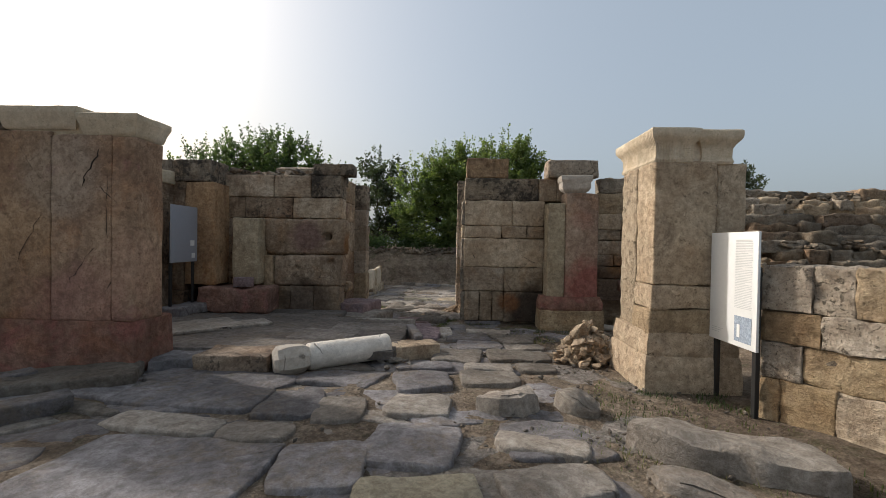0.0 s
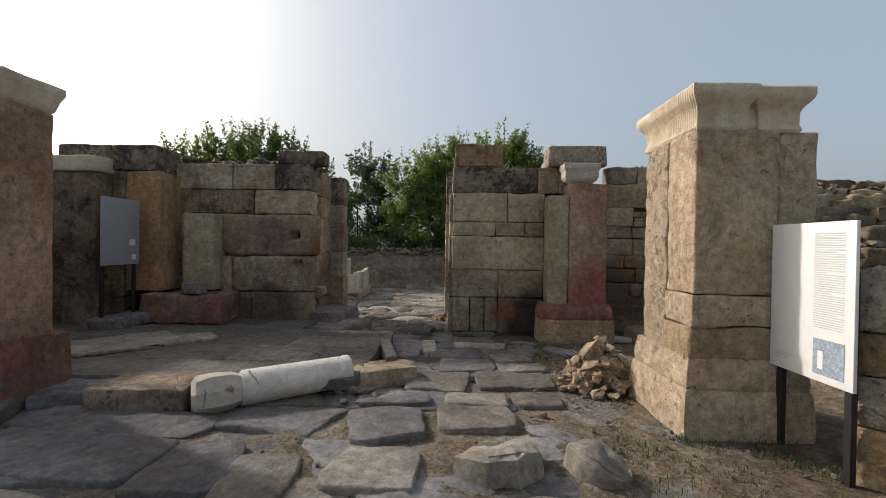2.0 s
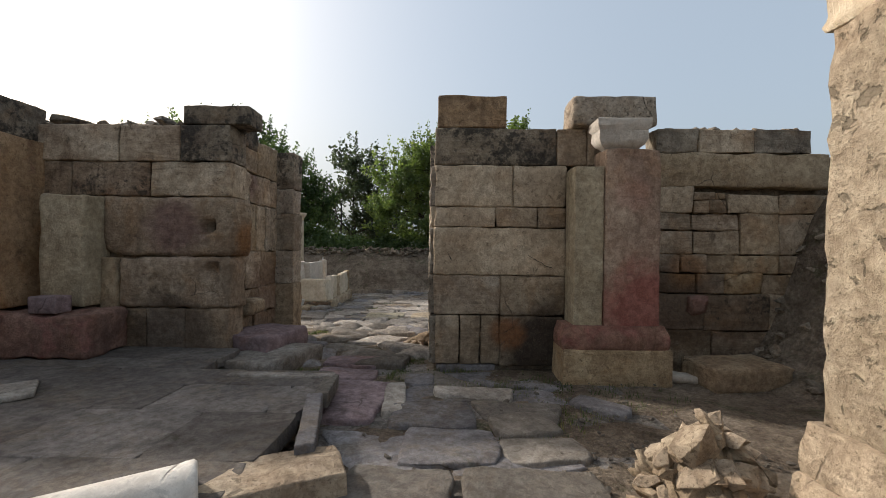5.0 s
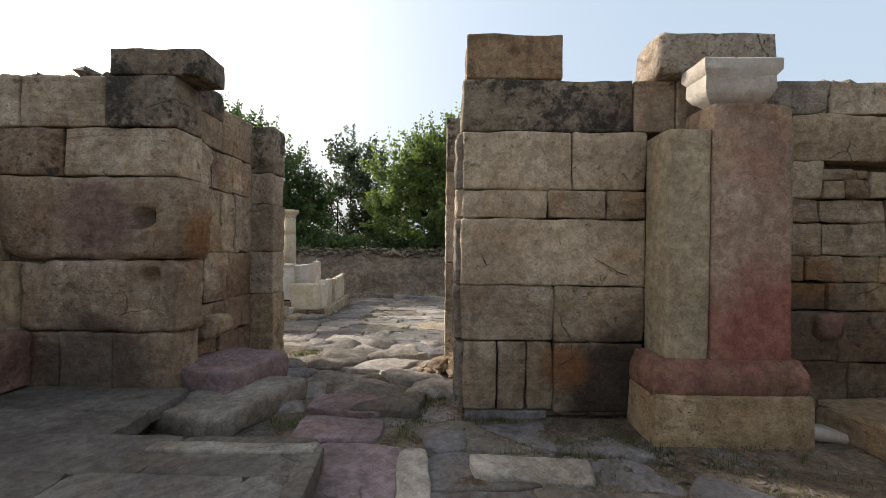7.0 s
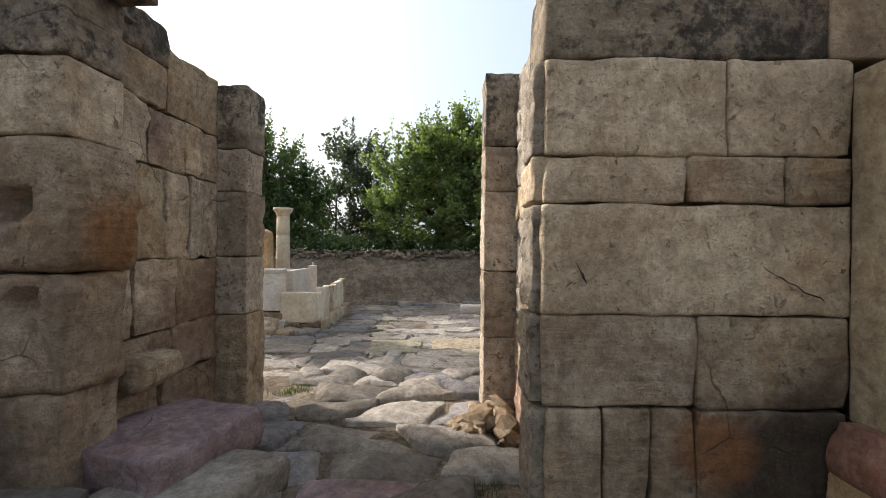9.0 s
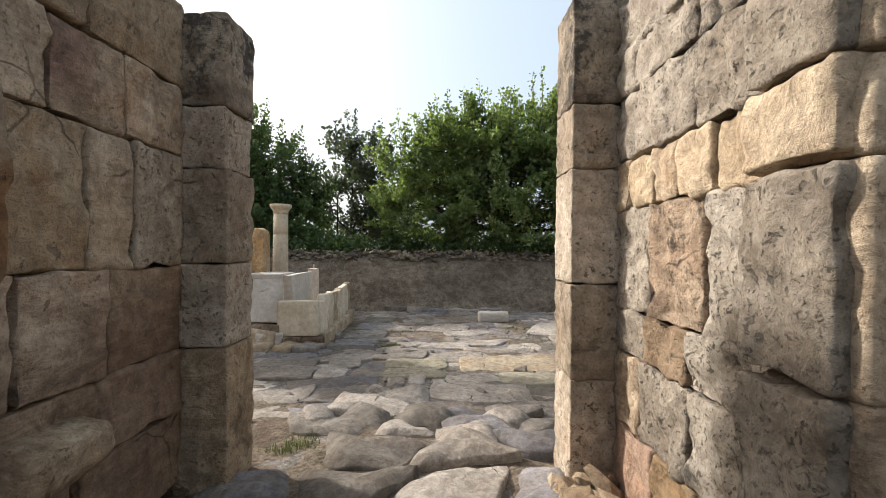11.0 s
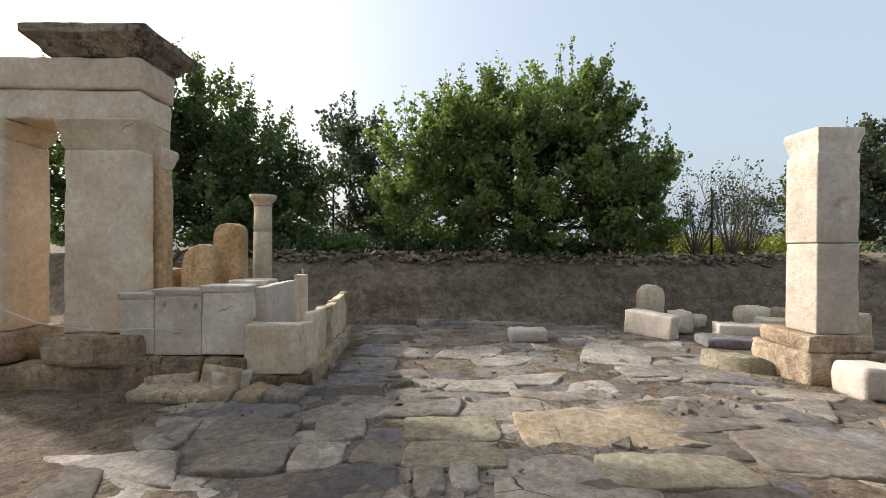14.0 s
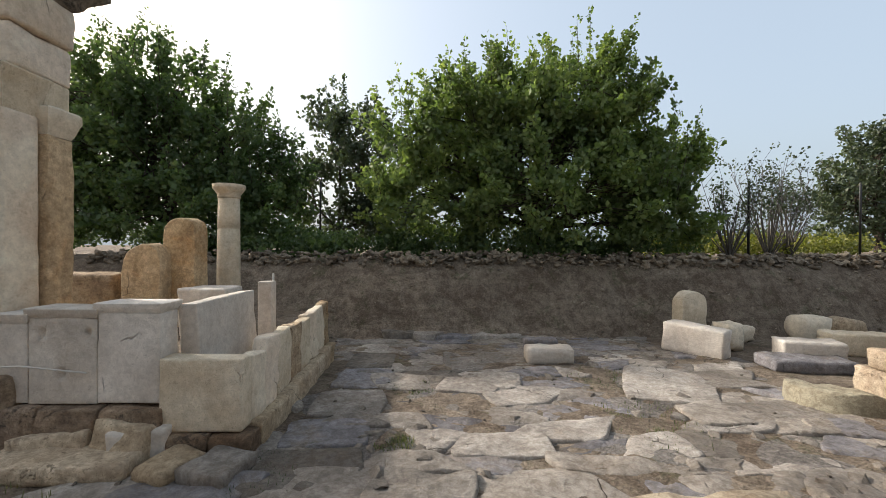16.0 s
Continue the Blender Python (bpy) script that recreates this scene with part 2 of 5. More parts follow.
PAVING_WARM = stone_material("worn_paving_stone", (0.325, 0.288, 0.245), (0.232, 0.202, 0.168), (0.158, 0.136, 0.114), stain=(0.15, 0.11, 0.08), stain_lo=0.58, pits=0.5, spread=0.35, bed=0.0, rusty=0.35, dirt=0.3)
PAVING_COURT = stone_material("pale_court_stone", (0.45, 0.398, 0.338), (0.345, 0.30, 0.25), (0.236, 0.204, 0.17), stain=(0.16, 0.13, 0.105), stain_lo=0.58, pits=0.4, spread=0.3, bed=0.0, rusty=0.35, dirt=0.0, cracks=1.0)
PAVING_DUSTY = stone_material("dusty_grey_slab", (0.255, 0.225, 0.20), (0.18, 0.158, 0.142), (0.125, 0.11, 0.10), stain=(0.10, 0.08, 0.065), stain_lo=0.56, pits=0.4, spread=0.25, bed=0.0, rusty=0.35, dirt=0.3)
PAVING_PINK = stone_material("pinkish_paving_stone", (0.38, 0.285, 0.29), (0.305, 0.222, 0.228), (0.215, 0.155, 0.158), stain=(0.12, 0.09, 0.08), pits=0.4, bed=0.0)
PAVING_YELLOW = stone_material("yellowish_paving_stone", (0.40, 0.355, 0.25), (0.32, 0.278, 0.19), (0.23, 0.198, 0.14), stain_lo=0.62, pits=0.4, bed=0.0, cracks=1.0, rusty=0.3)
PAVING_OCHRE = stone_material("ochre_paving_stone", (0.42, 0.345, 0.23), (0.35, 0.275, 0.17), (0.27, 0.215, 0.145), stain_lo=0.62, pits=0.4, bed=0.0)
RUBBLE = stone_material("rubble_stone", (0.38, 0.315, 0.23), (0.28, 0.225, 0.16), (0.17, 0.14, 0.105), lichen=0.04)
MORTAR = stone_material("earth_mortar", (0.30, 0.24, 0.175), (0.23, 0.18, 0.13), (0.16, 0.125, 0.09), spread=0.05)


def earth_material(name, brown):
    """Trodden earth; brown below one turns it to the grey of stone dust."""
    n = Nodes(name)
    c = n.mix(n.ramp(n.noise(0.9, 6), 0.35, 0.65), (0.19, 0.148, 0.112), (0.29, 0.238, 0.185))
    c = n.mix(n.ramp(n.noise(7.0, 7, 0.7), 0.45, 0.7, 0.0, 0.6), c, (0.14, 0.11, 0.08))
    c = n.mix(n.ramp(n.noise(1.7, 7, 0.75, distort=0.5), 0.54, 0.66, 0.0, 0.55), c, (0.085, 0.10, 0.045))
    c = n.mix(n.ramp(n.voronoi(38.0), 0.05, 0.25, 0.55, 0.0), c, (0.40, 0.36, 0.30))
    bands = n.noise(1.0, 6, 0.7, vec=n.scaled(0.6, 0.6, 3.5), distort=1.0)
    c = n.mix(n.ramp(bands, 0.45, 0.70, 0.0, 0.45), c, (0.115, 0.088, 0.066))
    c = n.mix(1.0, c, n.mix(n.ramp(n.noise(24.0, 6, 0.75), 0.3, 0.7), (0.62, 0.60, 0.57), (1.18, 1.17, 1.15)), 'MULTIPLY')
    c = n.mix(1.0, c, n.mix(n.ramp(n.noise(4.5, 7, 0.7, distort=0.6), 0.36, 0.64), (0.66, 0.63, 0.60), (1.12, 1.11, 1.10)), 'MULTIPLY')
    hue = n.t.nodes.new("ShaderNodeHueSaturation")
    hue.inputs["Saturation"].default_value, hue.inputs["Value"].default_value = brown, 1.25 - 0.25 * brown
    n.link(c, hue.inputs["Color"])
    c = hue.outputs[0]
    nb = n.bump(n.noise(14.0, 8, 0.75), 0.9, 0.06)
    nb = n.bump(n.voronoi(30.0), 0.6, 0.03, nb)
    return n.done(c, 0.95, nb, 0.15)


EARTH = earth_material("dry_earth", 1.0)
DUST = earth_material("grey_joint_dust", 0.55)


def plain(name, color, rough=0.6, metal=0.0, vary=0.12, scale=20.0):
    n = Nodes(name)
    f = n.noise(scale, 5, 0.65)
    lo = tuple(k * (1 - vary) for k in color)
    n.b.inputs["Metallic"].default_value = metal
    return n.done(n.mix(n.ramp(f, 0.3, 0.7), lo, color), n.ramp(f, 0.2, 0.8, rough * 0.85, min(1.0, rough * 1.1)), n.bump(f, 0.1, 0.004), 0.4)


STEEL_DARK = plain("dark_steel", (0.022, 0.021, 0.020), 0.5)
PANEL_WHITE = plain("white_panel", (0.74, 0.73, 0.70), 0.45, vary=0.05)
PANEL_GREY = plain("grey_panel", (0.30, 0.31, 0.34), 0.4, vary=0.06)
INK = plain("grey_ink", (0.56, 0.56, 0.55), 0.6)
INK_BLUE = plain("blue_print", (0.38, 0.44, 0.52), 0.5, vary=0.5, scale=60)
CREVICE = plain("dark_crevice", (0.035, 0.027, 0.02), 0.95)
ROPE = plain("pale_rope", (0.55, 0.52, 0.47), 0.8)
BARK = stone_material("bark", (0.13, 0.10, 0.075), (0.09, 0.07, 0.05), (0.05, 0.04, 0.03))


def leaf_material(name, a, b, through=0.35):
    n = Nodes(name)
    geo = n.t.nodes.new("ShaderNodeNewGeometry")
    c = n.mix(geo.outputs["Random Per Island"], a, b)
    c = n.mix(n.ramp(n.noise(0.55, 3), 0.40, 0.65), c, tuple(k * 0.72 for k in a))
    n.done(c, 0.5, None, 0.4)
    tr = n.t.nodes.new("ShaderNodeBsdfTranslucent")
    n.link(n.mix(1.0, c, (1.3, 1.45, 0.7), "MULTIPLY"), tr.inputs[0])
    ms = n.t.nodes.new("ShaderNodeMixShader")
    ms.inputs[0].default_value = through
    n.link(n.b.outputs[0], ms.inputs[1]), n.link(tr.outputs[0], ms.inputs[2])
    n.link(ms.outputs[0], n.t.nodes["Material Output"].inputs[0])
    return n.m


LEAF = leaf_material("mulberry_leaf", (0.13, 0.18, 0.068), (0.26, 0.305, 0.11), 0.5)
LEAF_DARK = leaf_material("dark_leaf", (0.08, 0.125, 0.052), (0.15, 0.195, 0.078), 0.48)
LEAF_GREY = leaf_material("olive_leaf", (0.075, 0.095, 0.055), (0.12, 0.145, 0.085), 0.3)
LEAF_YELLOW = leaf_material("yellow_weed", (0.16, 0.17, 0.035), (0.26, 0.24, 0.06), 0.4)
GRASS = leaf_material("dry_grass", (0.055, 0.085, 0.025), (0.20, 0.18, 0.08), 0.3)
TWIG = plain("grey_twig", (0.10, 0.085, 0.07), 0.9)


# ---- mesh helpers ----
def mesh_object(name, verts, faces, material, parent=None, label="", smooth=True):
    me = bpy.data.meshes.new(name)
    me.from_pydata([tuple(v) for v in verts], [], [tuple(f) for f in faces])
    me.materials.append(material)
    if smooth:
        me.polygons.foreach_set("use_smooth", [True] * len(me.polygons))
    ob = new(name, me)
    ob.parent = parent
    if label:
        ob["label"] = label
    return ob


def empty(name, at=(0, 0, 0)):
    ob = new(name)
    ob.location = at
    ob.empty_display_size = 0.2
    return ob


def fbm(p, octaves=3):
    s, a = 0.0, 1.0
    p = Vector(p)
    for _ in range(octaves):
        s += a * noise.noise(p)
        p, a = p * 2.1 + Vector((7.1, 3.3, 1.7)), a * 0.5
    return s


def lattice(h, r, seg):
    """Sample lines of one axis of a rounded block: the edge, the rounding, then even steps."""
    inner = h - r
    n = max(1, min(22, round(2 * inner / seg)))
    return [-h] + [-inner + 2 * inner * i / n for i in range(n + 1)] + [h]


def stone_data(sx, sy, sz, seed, edge=0.03, rough=0.012, seg=0.16, taper=0.0, freq=3.0, dents=()):
    """A worn rounded block about its centre, as vertices and faces."""
    h = (sx / 2, sy / 2, sz / 2)
    edge = min(edge, min(h) * 0.8)
    ax = [lattice(k, edge, seg) for k in h]
    index, verts, faces = {}, [], []
    off = Vector((seed * 3.17 % 97, seed * 1.31 % 89, seed * 7.77 % 83))

    def vert(i, j, k):
        if (i, j, k) in index:
            return index[i, j, k]
        p = Vector((ax[0][i], ax[1][j], ax[2][k]))
        chip = noise.noise(p * 3.1 + off * 1.7) + 0.6 * noise.noise(p * 9.0 + off)
        e = min(edge * (0.55 + 1.5 * max(0.0, chip)), min(h) * 0.9)
        q = Vector([max(-(h[a] - e), min(h[a] - e, p[a])) for a in range(3)])
        d = p - q
        d = d.normalized() if d.length > 1e-6 else Vector((0, 0, 0))
        w = fbm(p * freq + off) * rough + (noise.noise(p * 11 + off) + 0.5 * noise.noise(p * 23 + off)) * rough * 0.4
        out = q + d * (e + w)
        for dx, dz, r, deep in dents:   # sockets cut into the front
            if j == 0 and abs(p.x - dx) < r and abs(p.z - dz) < r * 1.2:
                out.y += deep
        if taper:
            f = 1.0 - taper * (p.z / h[2] * 0.5 + 0.5)
            out.x, out.y = out.x * f, out.y * f
        index[i, j, k] = len(verts)
        verts.append(out)
        return index[i, j, k]

    n = [len(a) - 1 for a in ax]
    for i in range(n[0]):
        for j in range(n[1]):
            faces.append((vert(i, j, 0), vert(i, j + 1, 0), vert(i + 1, j + 1, 0), vert(i + 1, j, 0)))
            faces.append((vert(i, j, n[2]), vert(i + 1, j, n[2]), vert(i + 1, j + 1, n[2]), vert(i, j + 1, n[2])))
    for i in range(n[0]):
        for k in range(n[2]):
            faces.append((vert(i, 0, k), vert(i + 1, 0, k), vert(i + 1, 0, k + 1), vert(i, 0, k + 1)))
            faces.append((vert(i, n[1], k), vert(i, n[1], k + 1), vert(i + 1, n[1], k + 1), vert(i + 1, n[1], k)))
    for j in range(n[1]):
        for k in range(n[2]):
            faces.append((vert(0, j, k), vert(0, j, k + 1), vert(0, j + 1, k + 1), vert(0, j + 1, k)))
            faces.append((vert(n[0], j, k), vert(n[0], j + 1, k), vert(n[0], j + 1, k + 1), vert(n[0], j, k + 1)))
    return verts, faces


SEED = [11]


def seed():
    SEED[0] += 1
    return SEED[0]


def block(x0, x1, y0, y1, z0, z1, material, parent=None, name="stone_block", label="", edge=0.025, rough=0.016, seg=0.11, turn=0.0, tilt=(0, 0), taper=0.0, dents=(), freq=3.0):
    """One worn stone block between two corners, turned and tilted in degrees about its centre."""
    v, f = stone_data(abs(x1 - x0), abs(y1 - y0), abs(z1 - z0), seed(), edge, rough, seg, taper, freq, dents)
    ob = mesh_object(name, v, f, material, parent, label)
    inv = parent.matrix_basis.inverted() if parent else Matrix()
    ob.matrix_basis = inv @ pose((x0 + x1) / 2, (y0 + y1) / 2, (z0 + z1) / 2, tilt[0], tilt[1], turn)
    return ob


def box_core(name, boxes, material=None, parent=None):
    """Plain hidden filling of a wall, between its facing blocks."""
    verts, faces = [], []
    for x0, x1, y0, y1, z0, z1 in boxes:
        b = len(verts)
        verts += [(x0, y0, z0), (x1, y0, z0), (x1, y1, z0), (x0, y1, z0), (x0, y0, z1), (x1, y0, z1), (x1, y1, z1), (x0, y1, z1)]
        faces += [tuple(b + i for i in q) for q in ((0, 3, 2, 1), (4, 5, 6, 7), (0, 1, 5, 4), (1, 2, 6, 5), (2, 3, 7, 6), (3, 0, 4, 7))]
    return mesh_object(name, verts, faces, material or MORTAR, parent, smooth=False)


def moulding(name, x0, x1, y0, y1, profile, material, parent=None, label="", rough=0.006, step=0.09, flutes=0.0):
    """A rectangular moulded stone: the outline grows by each profile offset at each height. flutes: depth of upright grooves on the middle rings."""
    verts, faces = [], []
    s = seed()
    nx, ny = max(2, round((x1 - x0) / step)), max(2, round((y1 - y0) / step))
    ring = [(i / nx, 0.0) for i in range(nx)] + [(1.0, j / ny) for j in range(ny)] + [(1 - i / nx, 1.0) for i in range(nx)] + [(0.0, 1 - j / ny) for j in range(ny)]
    n = len(ring)
    for r, (o, z) in enumerate(profile):
        mid = 0 < r < len(profile) - 1
        for i, (u, v) in enumerate(ring):
            g = o - (flutes if flutes and mid and i % 2 and u not in (0.0, 1.0) or flutes and mid and i % 2 and v not in (0.0, 1.0) else 0.0)
            p = Vector((x0 - g + (x1 - x0 + 2 * g) * u, y0 - g + (y1 - y0 + 2 * g) * v, z))
            w = fbm((p.x * 4 + s, p.y * 4, p.z * 4), 3) * rough
            c = Vector(((x0 + x1) / 2, (y0 + y1) / 2, p.z))
            verts.append(p + (p - c).normalized() * w + Vector((0, 0, w * 0.6)))
    for r in range(len(profile) - 1):
        for i in range(n):
            a, b = r * n + i, r * n + (i + 1) % n
            faces.append((a, b, b + n, a + n))
    for r, flip in ((0, True), (len(profile) - 1, False)):
        c = len(verts)
        verts.append(sum((verts[r * n + i] for i in range(n)), Vector()) / n)
        for i in range(n):
            a, b = r * n + i, r * n + (i + 1) % n
            faces.append((c, b, a) if flip else (c, a, b))
    ob = mesh_object(name, verts, faces, material, parent, label)
    ob.data.set_sharp_from_angle(angle=radians(38))
    return ob


def lathe(name, profile, material, parent=None, label="", sides=28, m=None, rough=0.004):
    """A turned shaft from (radius, height) pairs."""
    verts, faces = [], []
    s = seed()
    for r, z in profile:
        for i in range(sides):
            a = 2 * math.pi * i / sides
            w = fbm((math.cos(a) * 2 + s, math.sin(a) * 2, z * 4), 3) * rough
            verts.append(Vector(((r + w) * math.cos(a), (r + w) * math.sin(a), z)))
    for k in range(len(profile) - 1):
        for i in range(sides):
            a, b = k * sides + i, k * sides + (i + 1) % sides
            faces.append((a, b, b + sides, a + sides))
    faces.append(tuple(range(sides))[::-1])
    faces.append(tuple((len(profile) - 1) * sides + i for i in range(sides)))
    ob = mesh_object(name, verts, faces, material, parent, label)
    if m is not None:
        ob.matrix_basis = m
    return ob


def tube(points, radii, sides=7):
    """A tapered limb through points."""
    verts, faces = [], []
    pts = [Vector(p) for p in points]
    for k, p in enumerate(pts):
        t = (pts[min(k + 1, len(pts) - 1)] - pts[max(k - 1, 0)]).normalized()
        a = t.orthogonal().normalized()
        b = t.cross(a)
        for i in range(sides):
            w = 2 * math.pi * i / sides
            verts.append(p + (a * math.cos(w) + b * math.sin(w)) * radii[k])
    for k in range(len(pts) - 1):
        for i in range(sides):
            x, y = k * sides + i, k * sides + (i + 1) % sides
            faces.append((x, y, y + sides, x + sides))
    faces.append(tuple(range((len(pts) - 1) * sides, len(pts) * sides)))
    return verts, faces


def join(chunks):
    verts, faces = [], []
    for v, f in chunks:
        b = len(verts)
        verts += list(v)
        faces += [tuple(b + i for i in q) for q in f]
    return verts, faces


def bars(name, m, rects, material, parent, label="", thick=0.002):
    """Thin printed bars on a panel: (u0, u1, v0, v1) in the panel's own plane."""
    verts, faces = [], []
    for u0, u1, v0, v1 in rects:
        b = len(verts)
        verts += [(u0, -thick, v0), (u1, -thick, v0), (u1, -thick, v1), (u0, -thick, v1), (u0, 0, v0), (u1, 0, v0), (u1, 0, v1), (u0, 0, v1)]
        faces += [tuple(b + i for i in q) for q in ((0, 1, 2, 3), (0, 4, 5, 1), (1, 5, 6, 2), (2, 6, 7, 3), (3, 7, 4, 0), (4, 7, 6, 5))]
    ob = mesh_object(name, verts, faces, material, parent, label, smooth=False)
    ob.matrix_basis = m
    return ob


# ---- ground ----
def step(a, b, v):
    t = max(0.0, min(1.0, (v - a) / (b - a)))
    return t * t * (3 - 2 * t)


def street(y):
    """Height of the worn street along the way."""
    keys = ((-60, 0.0), (4.6, 0.0), (8.0, -0.10), (11.0, -0.20), (12.7, -0.30), (15.2, -0.42), (18.5, -0.52), (21.0, -0.62), (60, -0.62))
    for (a, za), (b, zb) in zip(keys, keys[1:]):
        if y <= b:
            return za + (zb - za) * (y - a) / (b - a)
    return -0.62


def bank_foot(x):
    return 20.7 + 0.25 * math.sin(x * 0.8) + 0.1 * x * (0.4 if x > 3 else 0)


def ground_height(x, y):
    z = street(y)
    f = bank_foot(x)
    z += (1.12 - street(22)) * step(f, f + 1.5, y) ** 0.8
    if x > 2.9 and y < 14.0:
        z += 1.1 * step(4.2, 5.0, x + 0.62 * (y - 4.0) * (y < 4.0)) * step(14.0, 12.6, y) * step(-4, 1, y)
        z += 0.25 * step(4.6, 6.6, x) * step(3.5, 6.5, y) * step(14.0, 12.6, y)
        z += 1.15 * step(3.6, 5.2, x) * step(6.8, 8.6, y) * step(14.0, 12.6, y)
    if x < -7 and y < 14:
        z += 0.5 * step(-7, -9, x)
    return z


def axis(fine0, fine1, d, far):
    a = list(np.arange(fine0, fine1 + d / 2, d))
    out, s = [], d
    x = fine1
    while x < far:
        s *= 1.5
        x += s
        out.append(x)
    low, s, x = [], d, fine0
    while x > -far:
        s *= 1.5
        x -= s
        low.append(x)
    return low[::-1] + a + out


xs, ys = axis(-9, 11, 0.15, 900), axis(-3, 25, 0.15, 900)
gv, gf = [], []
for yy in ys:
    for xx in xs:
        near = abs(xx) < 30 and abs(yy) < 40
        gz = ground_height(xx, yy) - 0.02
        f0 = bank_foot(xx)
        slope = 0.10 if f0 < yy < f0 + 1.6 else 0.032
        gv.append((xx, yy, gz + (fbm((xx * 1.6, yy * 1.6, 3.0), 4) * slope if near else 0.0)))
w = len(xs)
for j in range(len(ys) - 1):
    for i in range(w - 1):
        gf.append((j * w + i, j * w + i + 1, (j + 1) * w + i + 1, (j + 1) * w + i))
ground = tagged(mesh_object("ground", gv, gf, EARTH), "dry brown earth with sparse grass and an eroded bank", "ground", kind="structure")


# ---- gateway walls: facing blocks of each wall, hung under its core ----
def wall(name, label, boxes):
    return tagged(box_core(name, boxes), label, "wall", kind="structure")


def courses(parent, y0, y1, rows, edge=0.022, rough=0.017):
    """Rows of (z0, z1, joints, materials) of blocks whose faces stand between y0 and y1."""
    for z0, z1, joints, mats in rows:
        for i, (a, b) in enumerate(zip(joints, joints[1:])):
            d = random.uniform(-0.025, 0.012)
            block(a + 0.004, b - 0.004, y0 + d, y1, z0 + 0.003, z1 - 0.004, mats[i % len(mats)], parent, edge=edge, rough=rough)


def side_courses(parent, x_face, x_back, rows, edge=0.02, rough=0.026, seg=0.05, freq=8.0):
    """Rows of (z0, z1, joints along y, materials) for a wall that faces along x."""
    for z0, z1, joints, mats in rows:
        for i, (a, b) in enumerate(zip(joints, joints[1:])):
            d = random.uniform(-0.01, 0.01)
            block(x_face + d, x_back, a + 0.006, b - 0.006, z0 + 0.004, z1 - 0.004, mats[i % len(mats)], parent, edge=edge, rough=rough, seg=seg, freq=freq)


L, D, K, W, B = LIMESTONE, LIMESTONE_DARK, LIMESTONE_LICHEN, LIMESTONE_WARM, LIMESTONE_BROWN

east = wall("wall_east", "tan limestone ashlar gateway wall with worn blocks", [(0.45, 1.7, 8.6, 10.2, -0.3, 2.8), (1.7, 9.0, 8.7, 9.3, -0.3, 2.55), (0.25, 0.6, 10.4, 10.62, -0.3, 3.0)])
courses(east, 8.5, 8.85, [
    (2.85, 3.25, (0.20, 1.05), (B,)),
    (2.39, 2.85, (0.17, 1.66, 2.03, 2.35), (K, L, L)),
    (1.88, 2.39, (0.18, 1.14, 1.79), (LIMESTONE_PALE, LIMESTONE_PALE)),
    (1.63, 1.88, (0.18, 0.93, 1.44, 1.79), (LIMESTONE_PALE, L, L)),
    (1.04, 1.63, (0.17, 1.79), (LIMESTONE_PALE,)),
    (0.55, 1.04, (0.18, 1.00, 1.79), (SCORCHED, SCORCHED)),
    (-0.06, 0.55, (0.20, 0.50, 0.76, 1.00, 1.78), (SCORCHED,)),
    (-0.32, -0.06, (0.22, 0.95), (PAVING,)),
])
block(3.28, 3.52, 8.46, 8.8, 0.56, 0.84, RED_DEEP, east, edge=0.07, rough=0.03)
block(1.82, 2.82, 8.38, 8.85, 2.86, 3.22, PITTED_PALE, east, edge=0.05)
courses(east, 8.55, 8.9, [
    (2.58, 2.88, (2.9, 3.42, 4.1, 4.8), (RUBBLE, L, RUBBLE)),
    (2.16, 2.58, (2.85, 5.0), (LIMESTONE_PALE,)),
    (1.84, 2.16, (2.85, 3.35), (LIMESTONE_PALE,)),
    (2.00, 2.10, (3.36, 3.62, 3.76), (L, W)),
    (1.84, 2.00, (3.36, 3.55, 3.76), (W, L)),
    (1.84, 2.08, (3.77, 4.4, 5.0), (LIMESTONE_PALE, L)),
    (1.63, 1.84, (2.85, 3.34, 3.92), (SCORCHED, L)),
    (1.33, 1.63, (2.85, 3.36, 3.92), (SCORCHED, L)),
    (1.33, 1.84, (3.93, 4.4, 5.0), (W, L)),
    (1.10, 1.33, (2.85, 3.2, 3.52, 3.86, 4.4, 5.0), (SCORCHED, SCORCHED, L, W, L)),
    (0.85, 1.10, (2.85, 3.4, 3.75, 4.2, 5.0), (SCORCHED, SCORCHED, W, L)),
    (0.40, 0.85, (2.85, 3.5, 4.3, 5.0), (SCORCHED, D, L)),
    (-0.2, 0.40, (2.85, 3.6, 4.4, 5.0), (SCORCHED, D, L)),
], edge=0.018, rough=0.026)
